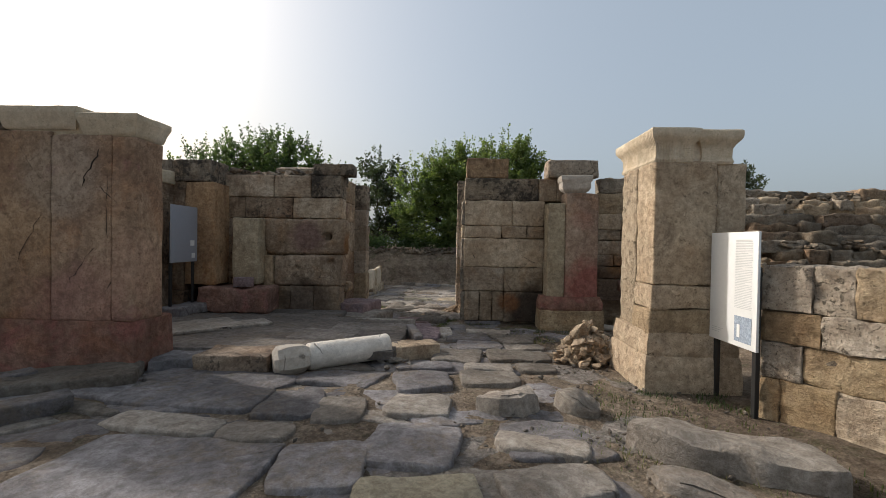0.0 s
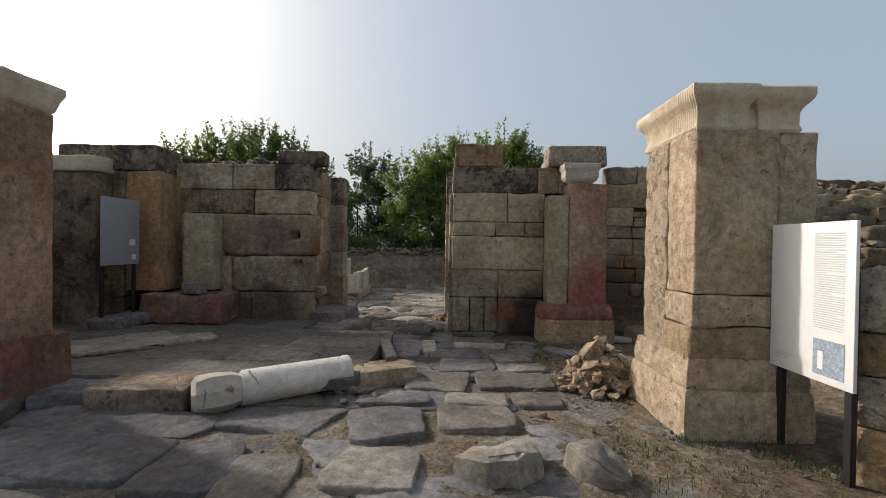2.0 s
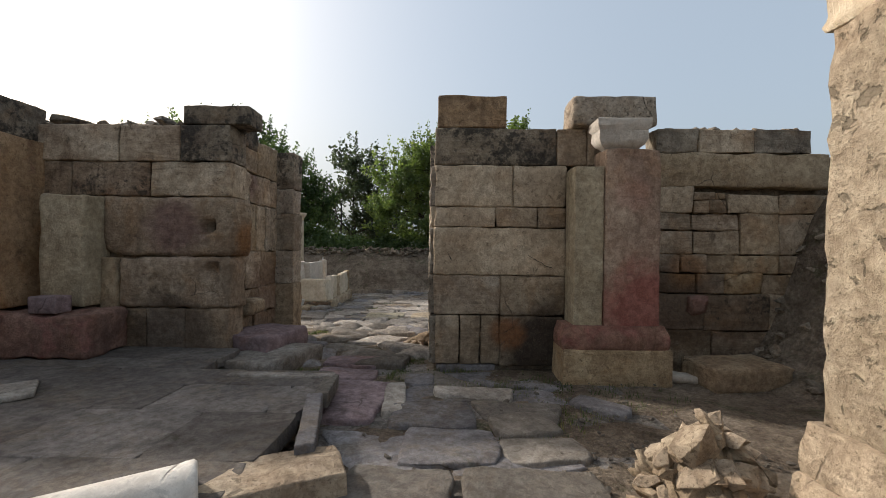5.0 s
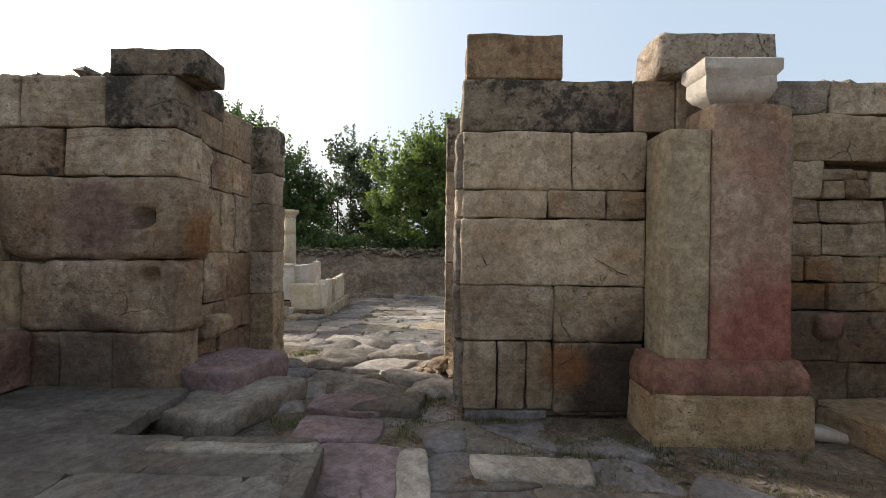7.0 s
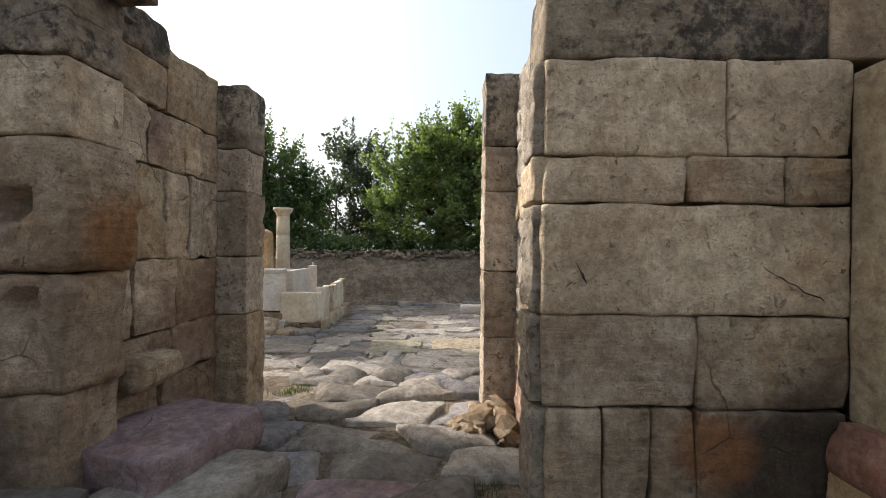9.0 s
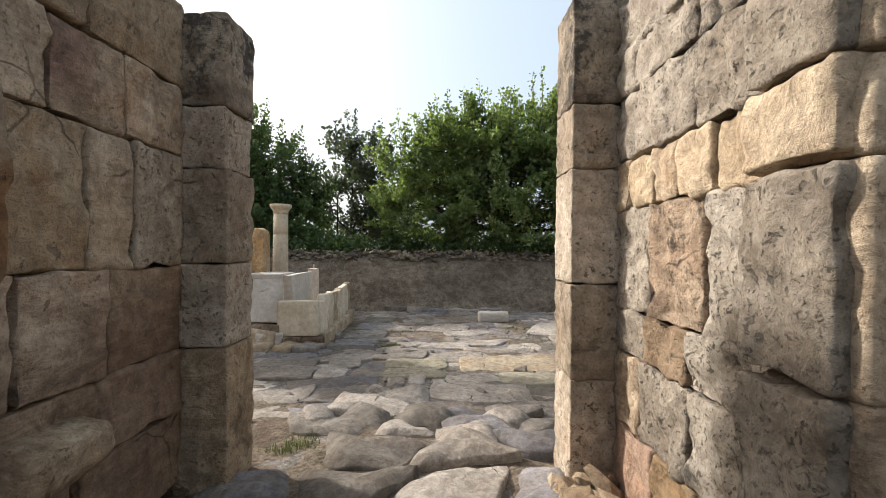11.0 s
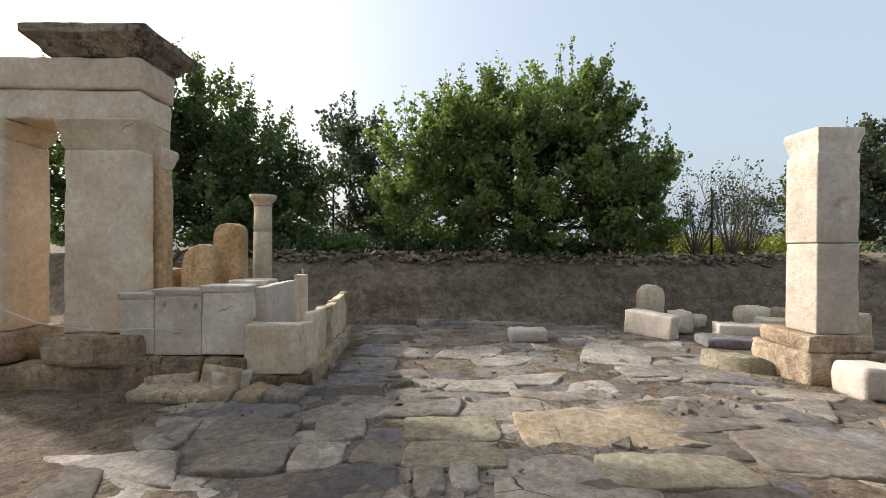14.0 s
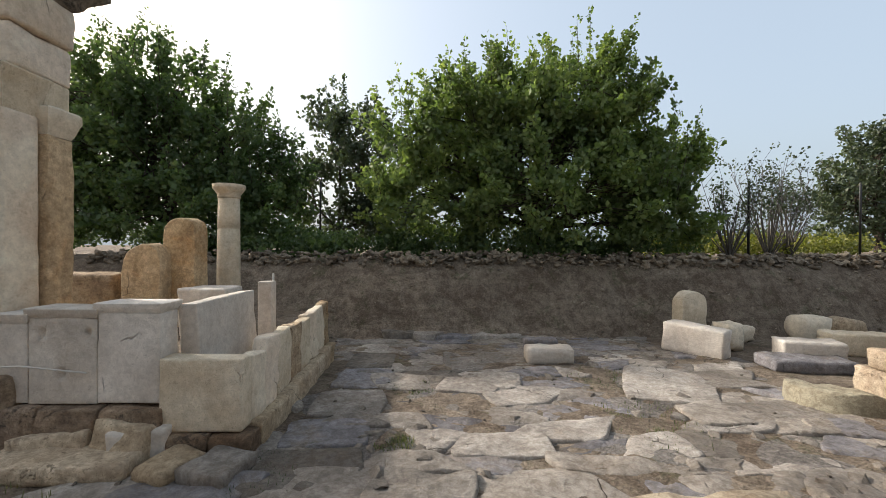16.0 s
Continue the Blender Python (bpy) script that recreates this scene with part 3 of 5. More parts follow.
side_courses(east, 0.33, 0.75, [
    (2.62, 3.08, (8.86, 9.6), (PITTED,)),
    (2.62, 2.98, (9.6, 10.3), (PITTED,)),
    (2.35, 2.62, (8.86, 9.42), (PITTED,)),
    (1.95, 2.35, (8.86, 9.42), (PITTED,)),
    (2.36, 2.62, (9.42, 10.3), (PITTED,)),
    (1.96, 2.36, (9.42, 10.27), (PITTED,)),
    (1.65, 1.95, (8.86, 9.3, 9.58, 9.82, 10.1, 10.3), (LIMESTONE_PALE, LIMESTONE_PALE, L, LIMESTONE_PALE, L)),
    (1.02, 1.65, (8.86, 9.36, 9.86, 10.3), (PITTED, D, PITTED)),
    (0.75, 1.02, (8.86, 9.50, 9.9, 10.3), (PITTED, D, PITTED)),
    (0.30, 0.75, (8.86, 9.48, 9.95, 10.3), (PITTED, PITTED, L)),
    (-0.2, 0.30, (8.86, 9.4, 9.8, 10.3), (L, W, RED_PLASTER)),
], edge=0.016, rough=0.032, seg=0.04, freq=8.0)
side_courses(east, 0.125, 0.30, [
    (1.89, 2.38, (8.53, 8.855), (PITTED,)),
    (1.64, 1.88, (8.53, 8.855), (LIMESTONE_PALE,)),
    (1.05, 1.62, (8.53, 8.855), (PITTED,)),
    (0.56, 1.03, (8.53, 8.855), (PITTED,)),
    (-0.05, 0.54, (8.53, 8.855), (PITTED,)),
], edge=0.014, rough=0.022, seg=0.035, freq=9.0)
for z0, z1, m in ((-0.25, 0.54, PITTED_PALE), (0.54, 1.17, PITTED_PALE), (1.17, 1.93, PITTED_PALE), (1.93, 2.36, PITTED_PALE), (2.36, 3.06, K)):
    block(0.015 + random.uniform(-0.01, 0.02), 0.62, 10.28, 10.67, z0, z1 - 0.006, m, east, edge=0.014, rough=0.015, seg=0.04, freq=9.0)

west = wall("wall_west", "brown limestone ashlar wall with dark lichen and sockets", [(-5.8, -2.6, 8.6, 9.2, -0.2, 2.7), (-3.1, -2.65, 9.0, 10.4, -0.2, 2.7)])
courses(west, 8.5, 8.9, [
    (2.86, 3.1, (-2.95, -2.12), (K,)),
    (2.40, 2.86, (-4.95, -3.75, -2.98, -2.35), (L, L, K)),
    (1.97, 2.40, (-4.9, -4.35, -3.36, -2.35), (D, D, L)),
    (1.60, 1.97, (-4.9, -4.42, -3.95), (D, K)),
    (1.22, 1.60, (-4.9, -4.2, -3.95), (D, D)),
    (0.58, 1.22, (-4.9, -3.9), (D,)),
    (-0.1, 0.58, (-4.9, -4.0, -3.4, -2.9, -2.36), (STAINED,)),
])
block(-3.95, -2.31, 8.49, 8.98, 1.225, 1.966, STAINED, west, edge=0.07, rough=0.025, seg=0.07, dents=((0.50, 0.02, 0.055, 0.2),))
block(-3.74, -2.34, 8.48, 8.93, 0.585, 1.216, STAINED, west, edge=0.05, rough=0.035, seg=0.07, dents=((0.45, 0.18, 0.07, 0.10), (-0.25, 0.05, 0.04, 0.06)))
block(-3.92, -3.745, 8.44, 8.9, 0.56, 1.20, LIMESTONE_PALE, west, edge=0.02)
block(-4.45, -3.92, 8.2, 8.6, 0.62, 1.95, YELLOW_STONE, west, edge=0.03)
side_courses(west, -2.48, -2.9, [
    (2.74, 3.04, (8.92, 9.5), (K,)),
    (2.40, 2.92, (9.5, 10.2), (L,)),
    (2.42, 2.74, (8.92, 9.5), (L,)),
    (1.97, 2.42, (8.92, 9.3), (L,)),
    (1.97, 2.40, (9.3, 9.72, 10.2), (STAINED, L)),
    (1.28, 1.97, (8.98, 9.5, 9.78), (L, L)),
    (1.28, 1.97, (9.79, 10.2), (PITTED_PALE,)),
    (0.74, 1.28, (8.94, 9.16, 9.62, 10.2), (STAINED,)),
    (0.36, 0.74, (8.94, 9.55, 10.2), (STAINED,)),
    (-0.1, 0.36, (8.94, 9.45, 10.2), (STAINED,)),
], edge=0.018, rough=0.026, freq=6.0)
block(-2.62, -2.30, 9.0, 9.5, 0.42, 0.62, L, west, edge=0.07, rough=0.03, tilt=(0, 8))
for z0, z1, m in ((-0.25, 0.75, L), (0.75, 1.29, PITTED_PALE), (1.29, 1.90, PITTED_PALE), (1.90, 2.30, PITTED_PALE), (2.30, 2.90, LIMESTONE_LICHEN)):
    block(-2.8, -2.2 + random.uniform(-0.015, 0.015), 10.2, 10.57, z0, z1 - 0.006, m, west, edge=0.014, rough=0.015, seg=0.04, freq=9.0)
# the wall's projecting end beside the second panel
courses(west, 7.95, 8.6, [
    (0.62, 2.62, (-5.25, -4.68), (PINK_STONE,)),
    (2.62, 3.05, (-6.4, -5.5, -4.75), (K, K)),
    (2.1, 2.62, (-7.2, -6.2, -5.26), (D, D)),
    (1.3, 2.1, (-7.2, -5.9, -5.26), (D, D)),
    (0.5, 1.3, (-7.2, -6.3, -5.26), (D, D)),
    (-0.1, 0.5, (-7.2, -5.26), (D,)),
])
block(-4.95, -3.6, 7.85, 8.5, 0.1, 0.58, RED_DEEP, west, edge=0.04, rough=0.05, freq=4.0)

north = wall("wall_side", "rough brown limestone wall closing the side of the raised floor", [(-7.35, -7.0, 4.9, 8.6, -0.2, 2.75)])
for z0, z1 in ((-0.1, 0.5), (0.5, 1.0), (1.0, 1.45), (1.45, 2.0), (2.0, 2.45), (2.45, 2.95)):
    y = 4.97
    while y < 7.9:
        d = random.uniform(0.5, 1.0)
        block(-7.2, -6.9 + random.uniform(-0.03, 0.03), y + 0.005, y + d - 0.005, z0, z1 - 0.005, random.choice((L, D, D)), north, edge=0.025, rough=0.03, freq=5.0)
        y += d

# ---- paving ----
def slab_data(poly, s, thick, gap, dome, rough, bevel=1.0):
    """A worn paving slab from its corner points (about its own centre)."""
    pts = []
    n = len(poly)
    for i in range(n):
        a, b = Vector(poly[i]), Vector(poly[(i + 1) % n])
        k = max(2, min(7, int((b - a).length / 0.10)))
        pts += [a.lerp(b, j / k) for j in range(k)]
    pts = [pts[i - 1] * 0.17 + pts[i] * 0.66 + pts[(i + 1) % len(pts)] * 0.17 for i in range(len(pts))]
    out = []
    for p in pts:
        r = p.length
        wob = fbm((p.x * 5 + s * 1.7, p.y * 5, s), 4) * 0.045 * bevel
        out.append(p * max(0.2, (r - gap - abs(wob)) / r))
    verts, faces = [], []
    m = len(out)
    rings = ((1.0, -0.012, -thick), (1.0, 0.0, -0.022 * bevel), (1.0, 0.007 * bevel, -0.006 * bevel), (1.0, 0.03 * bevel, 0.0), (0.74, 0.0, dome * 0.6), (0.40, 0.0, dome))
    for sc, inset, z in rings:
        for p in out:
            q = p * sc * max(0.1, (p.length - inset) / p.length)
            h = z + (fbm((q.x * 3.0 + s, q.y * 3.0, s * 0.37), 4) * rough if z > -0.02 * bevel else 0.0)
            verts.append((q.x, q.y, h))
    last = len(rings) - 1
    for r in range(last):
        for i in range(m):
            a, b = r * m + i, r * m + (i + 1) % m
            faces.append((a, b, b + m, a + m))
    verts.append((0, 0, dome + noise.noise(Vector((s, s * 0.3, 1))) * rough))
    for i in range(m):
        faces.append((last * m + i, last * m + (i + 1) % m, (last + 1) * m))
    return verts, faces


def lay(parent, c, mats, rise, gap, dome, rough, thick, tilt):
    mid = sum(c, Vector()) / len(c)
    s = seed()
    v, f = slab_data([p - mid for p in c], s, thick, gap * random.uniform(0.3, 2.6), dome, rough)
    ob = mesh_object("paving_stone", v, f, mats[s % len(mats)], parent)
    z = ground_height(mid.x, mid.y) + random.uniform(*rise)
    ob.matrix_basis = pose(mid.x, mid.y, z, -1.6 + random.uniform(-tilt, tilt), random.uniform(-tilt, tilt), 0)


def within(x, y, flags, grow=0.0):
    """Whether a place lies on one of the flags (x, y, length, width, turn)."""
    for fx, fy, sx, sy, turn in flags:
        c, k = math.cos(radians(turn)), math.sin(radians(turn))
        u, v = (x - fx) * c + (y - fy) * k, (y - fy) * c - (x - fx) * k
        if abs(u) < sx / 2 + grow and abs(v) < sy / 2 + grow:
            return True
    return False


def lay_flags(parent, flags, mats, rise=0.028, dome=0.006, rough=0.022):
    """Large single slabs of known place among the smaller paving."""
    for k, (x, y, sx, sy, turn) in enumerate(flags):
        s = seed()
        poly = []
        for u, v in ((-1, -1), (1, -1), (1.04, 0), (1, 1), (0, 1.04), (-1, 1)):
            poly.append(Vector((u * sx / 2 * random.uniform(0.92, 1.06), v * sy / 2 * random.uniform(0.90, 1.06), 0)))
        v, f = slab_data(poly, s, 0.16, -0.02, dome, rough, 0.8)
        ob = mesh_object("paving_stone", v, f, mats[k % len(mats)], parent)
        ob.matrix_basis = pose(x, y, ground_height(x, y) + rise + random.uniform(-0.008, 0.008), -1.0 + random.uniform(-0.8, 0.8), random.uniform(-0.8, 0.8), turn)


def pave(parent, x0, x1, y0, y1, row, length, mats, skip, rise=(-0.02, 0.035), gap=0.008, dome=0.012, rough=0.034, jitter=0.2, thick=0.16, tilt=1.9):
    """Uneven rows of slabs over a stretch of the plan; skip(x, y) leaves gaps."""
    y = y0
    rows = [y0]
    while y < y1:
        y += random.uniform(*row)
        rows.append(y)

    def bend(x, y):
        return Vector((x + 0.5 * jitter * noise.noise(Vector((x * 1.1, y * 1.1, 5))), y + jitter * 1.6 * noise.noise(Vector((x * 0.8, y * 0.8, 9))), 0))

    for a, b in zip(rows, rows[1:]):
        x = x0 - random.uniform(0, length[0])
        lean = random.uniform(-jitter, jitter)
        while x < x1:
            xe = x + random.uniform(*length)
            nlean = random.uniform(-jitter, jitter)
            c = [bend(x - lean, a), bend(xe - nlean, a), bend(xe + nlean, b), bend(x + lean, b)]
            mid = sum(c, Vector()) / 4
            if not skip(mid.x, mid.y):
                lay(parent, c, mats, rise, gap, dome, rough, thick, tilt)
            x, lean = xe, nlean


def paving_base(name, label, x0, x1, y0, y1):
    v, f = [], []
    nx, ny = int((x1 - x0) / 0.16) + 1, int((y1 - y0) / 0.16) + 1
    for j in range(ny + 1):
        for i in range(nx + 1):
            px, py = x0 + (x1 - x0) * i / nx, y0 + (y1 - y0) * j / ny
            v.append((px, py, street(py) - 0.026 + 0.02 * fbm((px * 1.3, py * 1.3, 7.0), 3)))
    for j in range(ny):
        for i in range(nx):
            a = j * (nx + 1) + i
            f.append((a, a + 1, a + nx + 2, a + nx + 1))
    return tagged(mesh_object(name, v, f, DUST), label, "pavement", kind="structure")


def kerb_y(x):
    return 4.95 + 0.32 * (x + 3.5) * 0.5


FRONT_FLAGS = ((-1.96, 2.62, 1.40, 0.84, 0), (-2.32, 3.28, 1.0, 0.30, -10), (-1.53, 3.20, 0.53, 0.32, -1), (-1.49, 3.77, 0.55, 0.62, 6), (-2.46, 3.88, 1.45, 0.60, -6), (-2.5, 4.42, 1.55, 0.40, -3), (-0.88, 2.76, 0.58, 0.64, 7), (-0.29, 3.08, 0.68, 0.62, -11), (-0.20, 2.42, 0.75, 0.44, 5), (0.64, 2.61, 0.70, 0.34, 9), (0.67, 3.11, 0.65, 0.30, -12), (-0.30, 3.84, 0.58, 0.55, -5), (-1.0, 3.67, 0.42, 0.52, 6))
GATE_FLAGS = ((0.40, 4.66, 0.64, 0.50, 5), (-0.33, 4.50, 0.60, 0.56, 10), (0.88, 5.75, 0.83, 0.53, 3), (1.05, 6.33, 0.59, 0.34, 8), (0.99, 6.80, 0.50, 0.42, 14), (0.23, 6.97, 0.72, 0.56, 3), (0.38, 6.36, 0.67, 0.52, -1), (0.06, 5.68, 0.65, 0.66, -7), (0.44, 5.10, 0.57, 0.34, 0), (-0.36, 5.06, 0.68, 0.28, 8), (1.01, 5.14, 0.45, 0.34, 2), (0.62, 7.57, 0.80, 0.30, -5), (-0.14, 7.35, 0.20, 0.80, 5), (1.78, 7.25, 0.50, 0.28, -40), (0.05, 8.02, 0.30, 0.40, 5))
LILAC_FLAGS = ((-0.58, 7.32, 0.68, 1.12, -2), (-0.80, 8.16, 0.70, 0.46, -2), (-0.85, 8.72, 0.72, 0.44, -3))
street_one = paving_base("pavement_street", "street of worn grey limestone slabs before the gateway", -6.0, 2.2, -2.0, 8.4)
pave(street_one, -5.0, 1.9, -0.6, 8.3, (0.42, 0.72), (0.55, 1.15), (PAVING, PAVING, PAVING_WARM), lambda x, y: (x < -0.55 and y > kerb_y(x) - 0.1) or (x > 1.35 + 0.35 * math.sin(y) and y > 2.2) or (x < -3.4 and y > 4.2) or within(x, y, FRONT_FLAGS + GATE_FLAGS + LILAC_FLAGS, -0.13), rise=(-0.03, 0.008), gap=0.0, dome=0.006, tilt=1.2)
lay_flags(street_one, FRONT_FLAGS, (PAVING, PAVING_COURT, PAVING_COURT, PAVING, PAVING, PAVING, PAVING, PAVING, PAVING_YELLOW, PAVING_WARM, PAVING_COURT, PAVING_WARM, PAVING_WARM))
lay_flags(street_one, GATE_FLAGS, (PAVING_WARM, PAVING, PAVING_WARM, PAVING_COURT, PAVING_COURT, PAVING, PAVING, PAVING_WARM))
lay_flags(street_one, LILAC_FLAGS, (PAVING_PINK,))
street_two = paving_base("pavement_threshold", "humped worn stones in the gateway passage", -2.2, 0.1, 8.4, 11.5)
pave(street_two, -2.1, 0.2, 8.5, 11.6, (0.40, 0.62), (0.5, 0.9), (PAVING_WARM, PAVING_COURT, PAVING), lambda x, y: x < -2.1 or x > 0.25 or within(x, y, LILAC_FLAGS, 0.08), rise=(-0.02, 0.06), dome=0.04, rough=0.05, gap=0.015, tilt=3.0)
COURT_FLAGS = ((-1.39, 12.79, 0.22, 0.36, 4), (-1.14, 12.83, 0.20, 0.40, 0), (-0.40, 12.37, 1.10, 0.72, -7), (0.67, 12.36, 0.95, 0.56, 7), (0.52, 12.96, 1.10, 0.48, 0), (1.81, 13.24, 1.0, 0.75, -12), (-3.11, 13.72, 0.87, 0.48, 1), (-2.28, 13.79, 0.46, 0.58, 12), (-2.91, 13.13, 0.67, 0.46, 5), (-2.32, 13.18, 0.40, 0.46, 7), (-3.77, 13.57, 0.33, 0.60, 11), (-0.79, 15.21, 0.91, 0.46, 0), (-0.97, 17.03, 0.77, 0.60, -12), (1.77, 17.14, 1.10, 1.50, -22), (1.67, 15.99, 0.60, 0.58, 0))
EDGE_FLAGS = ((-2.45, 14.78, 0.85, 0.70, 4), (-2.48, 15.54, 0.83, 0.66, 7), (-2.46, 16.40, 0.85, 0.86, 3), (-2.46, 17.40, 0.75, 0.90, 0), (-2.5, 18.45, 0.75, 0.95, 0))
YELLOW_FLAGS = ((-1.21, 13.80, 0.93, 0.52, -1), (-1.20, 13.22, 0.82, 0.48, 0))
HUMP_FLAGS = ((-0.97, 11.55, 0.56, 0.60, 8), (-1.19, 12.16, 0.50, 0.46, 3), (-2.0, 11.5, 0.32, 0.38, 20), (-0.21, 11.46, 0.44, 0.42, 30), (-1.55, 11.45, 0.50, 0.46, -15), (-0.6, 11.1, 0.5, 0.45, 10))
OCHRE_FLAGS = ((0.30, 13.86, 1.70, 1.0, 3),)
court = paving_base("pavement_court", "court of large irregular limestone slabs", -4.2, 4.0, 11.5, 20.6)
pave(court, -4.6, 3.9, 11.5, 20.5, (0.32, 0.64), (0.34, 1.05), (PAVING_COURT, PAVING_WARM, PAVING_COURT, PAVING), lambda x, y: (fbm((x * 0.9, y * 0.9, 21.0), 2) > 0.7) or (x < -2.9 and y > 14.6) or (x < -4.2 and y < 14.6) or (0.7 < x < 1.5 and 15.5 < y < 18.5) or x > 3.7 - 0.1 * (y - 15) or within(x, y, COURT_FLAGS + EDGE_FLAGS + YELLOW_FLAGS + OCHRE_FLAGS, -0.13), rise=(-0.03, 0.01), gap=-0.03, dome=0.006, jitter=0.26, rough=0.04, tilt=1.3)
lay_flags(court, COURT_FLAGS, (PAVING_COURT, PAVING_COURT, PAVING_COURT, PAVING_WARM, PAVING_YELLOW, PAVING_COURT, PAVING_COURT, PAVING_COURT, PAVING_COURT, PAVING_COURT, PAVING_WARM, PAVING_COURT, PAVING_COURT, PAVING_COURT, PAVING_COURT))
lay_flags(court, EDGE_FLAGS, (PAVING_WARM, PAVING), rise=0.008)
lay_flags(court, YELLOW_FLAGS, (PAVING_YELLOW,))
lay_flags(court, OCHRE_FLAGS, (PAVING_OCHRE,), rise=0.0, dome=0.05, rough=0.06)
lay_flags(court, HUMP_FLAGS, (PAVING_WARM, PAVING_COURT), rise=0.0, dome=0.085, rough=0.06)

# ---- raised floor beside the street ----
platform = tagged(box_core("floor_platform", [(-7.5, -0.8, 5.4, 7.35, -0.3, 0.08), (-7.5, -2.3, 7.35, 8.5, -0.3, 0.08)], EARTH), "raised floor of grey slabs beside the street", "floor", kind="structure")
rows = ((5.15, 5.75), (5.75, 6.45), (6.45, 7.05), (7.05, 7.5), (7.5, 8.0), (8.0, 8.5))
for a, b in rows:
    x = -6.6
    while x < (-2.3 if a > 7.3 else -0.8):
        xe = min(x + random.uniform(0.8, 1.5), -2.2 if a > 7.3 else -0.74)
        if xe - x > 0.15:
            mid = Vector(((x + xe) / 2, (a + b) / 2, 0))
            v, f = slab_data([Vector(p) - mid for p in ((x, a, 0), (xe, a, 0), (xe, b, 0), (x, b, 0))], seed(), 0.10, -0.012, 0.002, 0.006, 0.25)
            ob = mesh_object("floor_slab", v, f, PAVING_DUSTY, platform)
            ob.matrix_basis = pose(mid.x, mid.y, (0.09 if a > 7.3 else 0.135) + random.uniform(0, 0.008), random.uniform(-.3, .3), random.uniform(-.3, .3), 0)
        x = xe


# ---- piers and pillars ----
def thing(name, label, category, group="", at=(0, 0, 0)):
    return tagged(empty(name, at), label, category, group)


near = thing("pillar", "tan limestone pillar with fluted cream capital and moulded base", "pillar")
moulding("plinth", 2.02, 2.98, 4.42, 5.36, [(0.02, -0.1), (0.025, 0.1), (0.012, 0.34), (0.0, 0.36)], LIMESTONE_PALE, near, rough=0.015)
moulding("base_moulding", 2.05, 2.95, 4.45, 5.34, [(0.01, 0.34), (0.022, 0.36), (0.028, 0.40), (0.026, 0.44), (0.018, 0.49), (0.008, 0.54), (0.0, 0.60)], LIMESTONE_PALE, near, rough=0.012)
block(2.06, 2.97, 4.46, 4.88, 0.58, 0.84, LIMESTONE_PALE, near, "drum_block", edge=0.02, rough=0.02)
block(2.07, 2.98, 4.45, 4.88, 0.845, 1.10, LIMESTONE_PALE, near, "drum_block", edge=0.02, rough=0.02)
block(2.45, 2.97, 4.89, 5.30, 0.58, 1.10, LIMESTONE_PALE, near, "drum_block", edge=0.03)
block(2.09, 2.74, 4.47, 4.885, 1.105, 2.42, LIMESTONE_PALE, near, "shaft_block", edge=0.022, rough=0.014, seg=0.05, freq=6.0)
block(2.085, 2.44, 4.895, 5.31, 0.57, 2.42, PILLAR_SLAB, near, "shaft_block", "pale pitted upright slab", edge=0.024, rough=0.02, seg=0.045, freq=7.0)
block(2.45, 2.74, 4.895, 5.30, 1.105, 2.42, LIMESTONE_PALE, near, "shaft_block", edge=0.02, rough=0.008)
block(2.14, 2.90, 4.52, 5.25, 0.50, 2.40, LIMESTONE_DARK, near, "pillar_core", edge=0.02, rough=0.0)
block(2.75, 3.06, 4.50, 5.20, 1.10, 2.40, LIMESTONE_PALE, near, "shaft_block", edge=0.025)
CAP = [(-0.01, 2.39), (0.012, 2.40), (0.022, 2.425), (0.012, 2.45), (0.008, 2.47), (0.012, 2.56), (0.03, 2.60), (0.06, 2.635), (0.075, 2.66), (0.08, 2.685), (0.08, 2.735), (0.065, 2.75)]
moulding("capital", 2.10, 2.46, 4.48, 5.32, CAP, CREAM, near, "cream fluted capital", flutes=0.006, step=0.014)
moulding("capital", 2.58, 2.88, 4.49, 5.28, [(o, z - 0.012) for o, z in CAP], CREAM, near, "broken capital piece", step=0.08)
block(2.13, 2.86, 4.505, 5.27, 2.38, 2.70, CREAM, near, "capital_core", edge=0.015, rough=0.006)

left = thing("pier", "orange-tan limestone pier with cracked face and cream cornice", "pier")
moulding("plinth", -6.9, -3.56, 4.53, 5.1, [(0.03, -0.1), (0.035, 0.1), (0.02, 0.56), (0.0, 0.58)], RED_DEEP, left, rough=0.015)
block(-3.80, -3.54, 4.50, 4.95, 0.57, 2.62, PINK_STONE, left, "shaft_block", edge=0.02, rough=0.006)
block(-4.50, -3.805, 4.51, 4.95, 0.57, 2.64, PINK_STONE, left, "shaft_block", edge=0.02, rough=0.008)
block(-5.35, -4.505, 4.51, 4.95, 0.57, 2.68, PINK_STONE, left, "shaft_block", edge=0.02, rough=0.008)
block(-6.3, -5.36, 4.50, 4.95, 0.57, 2.7, PINK_STONE, left, "shaft_block", edge=0.02, rough=0.008)
CAPL = [(-0.01, 2.62), (0.01, 2.64), (0.02, 2.68), (0.035, 2.74), (0.055, 2.79), (0.06, 2.81), (0.06, 2.86), (0.045, 2.87)]
moulding("cornice", -4.12, -3.55, 4.52, 4.95, CAPL, CREAM, left, rough=0.015)
moulding("cornice", -5.05, -4.24, 4.53, 4.95, [(o, z + 0.075) for o, z in CAPL], CREAM, left, rough=0.015)
block(-6.2, -5.15, 4.6, 5.0, 2.7, 2.98, K, left, "stone_block")
block(-5.0, -3.60, 4.55, 4.93, 2.60, 2.83, CREAM, left, "cornice_core", edge=0.015)



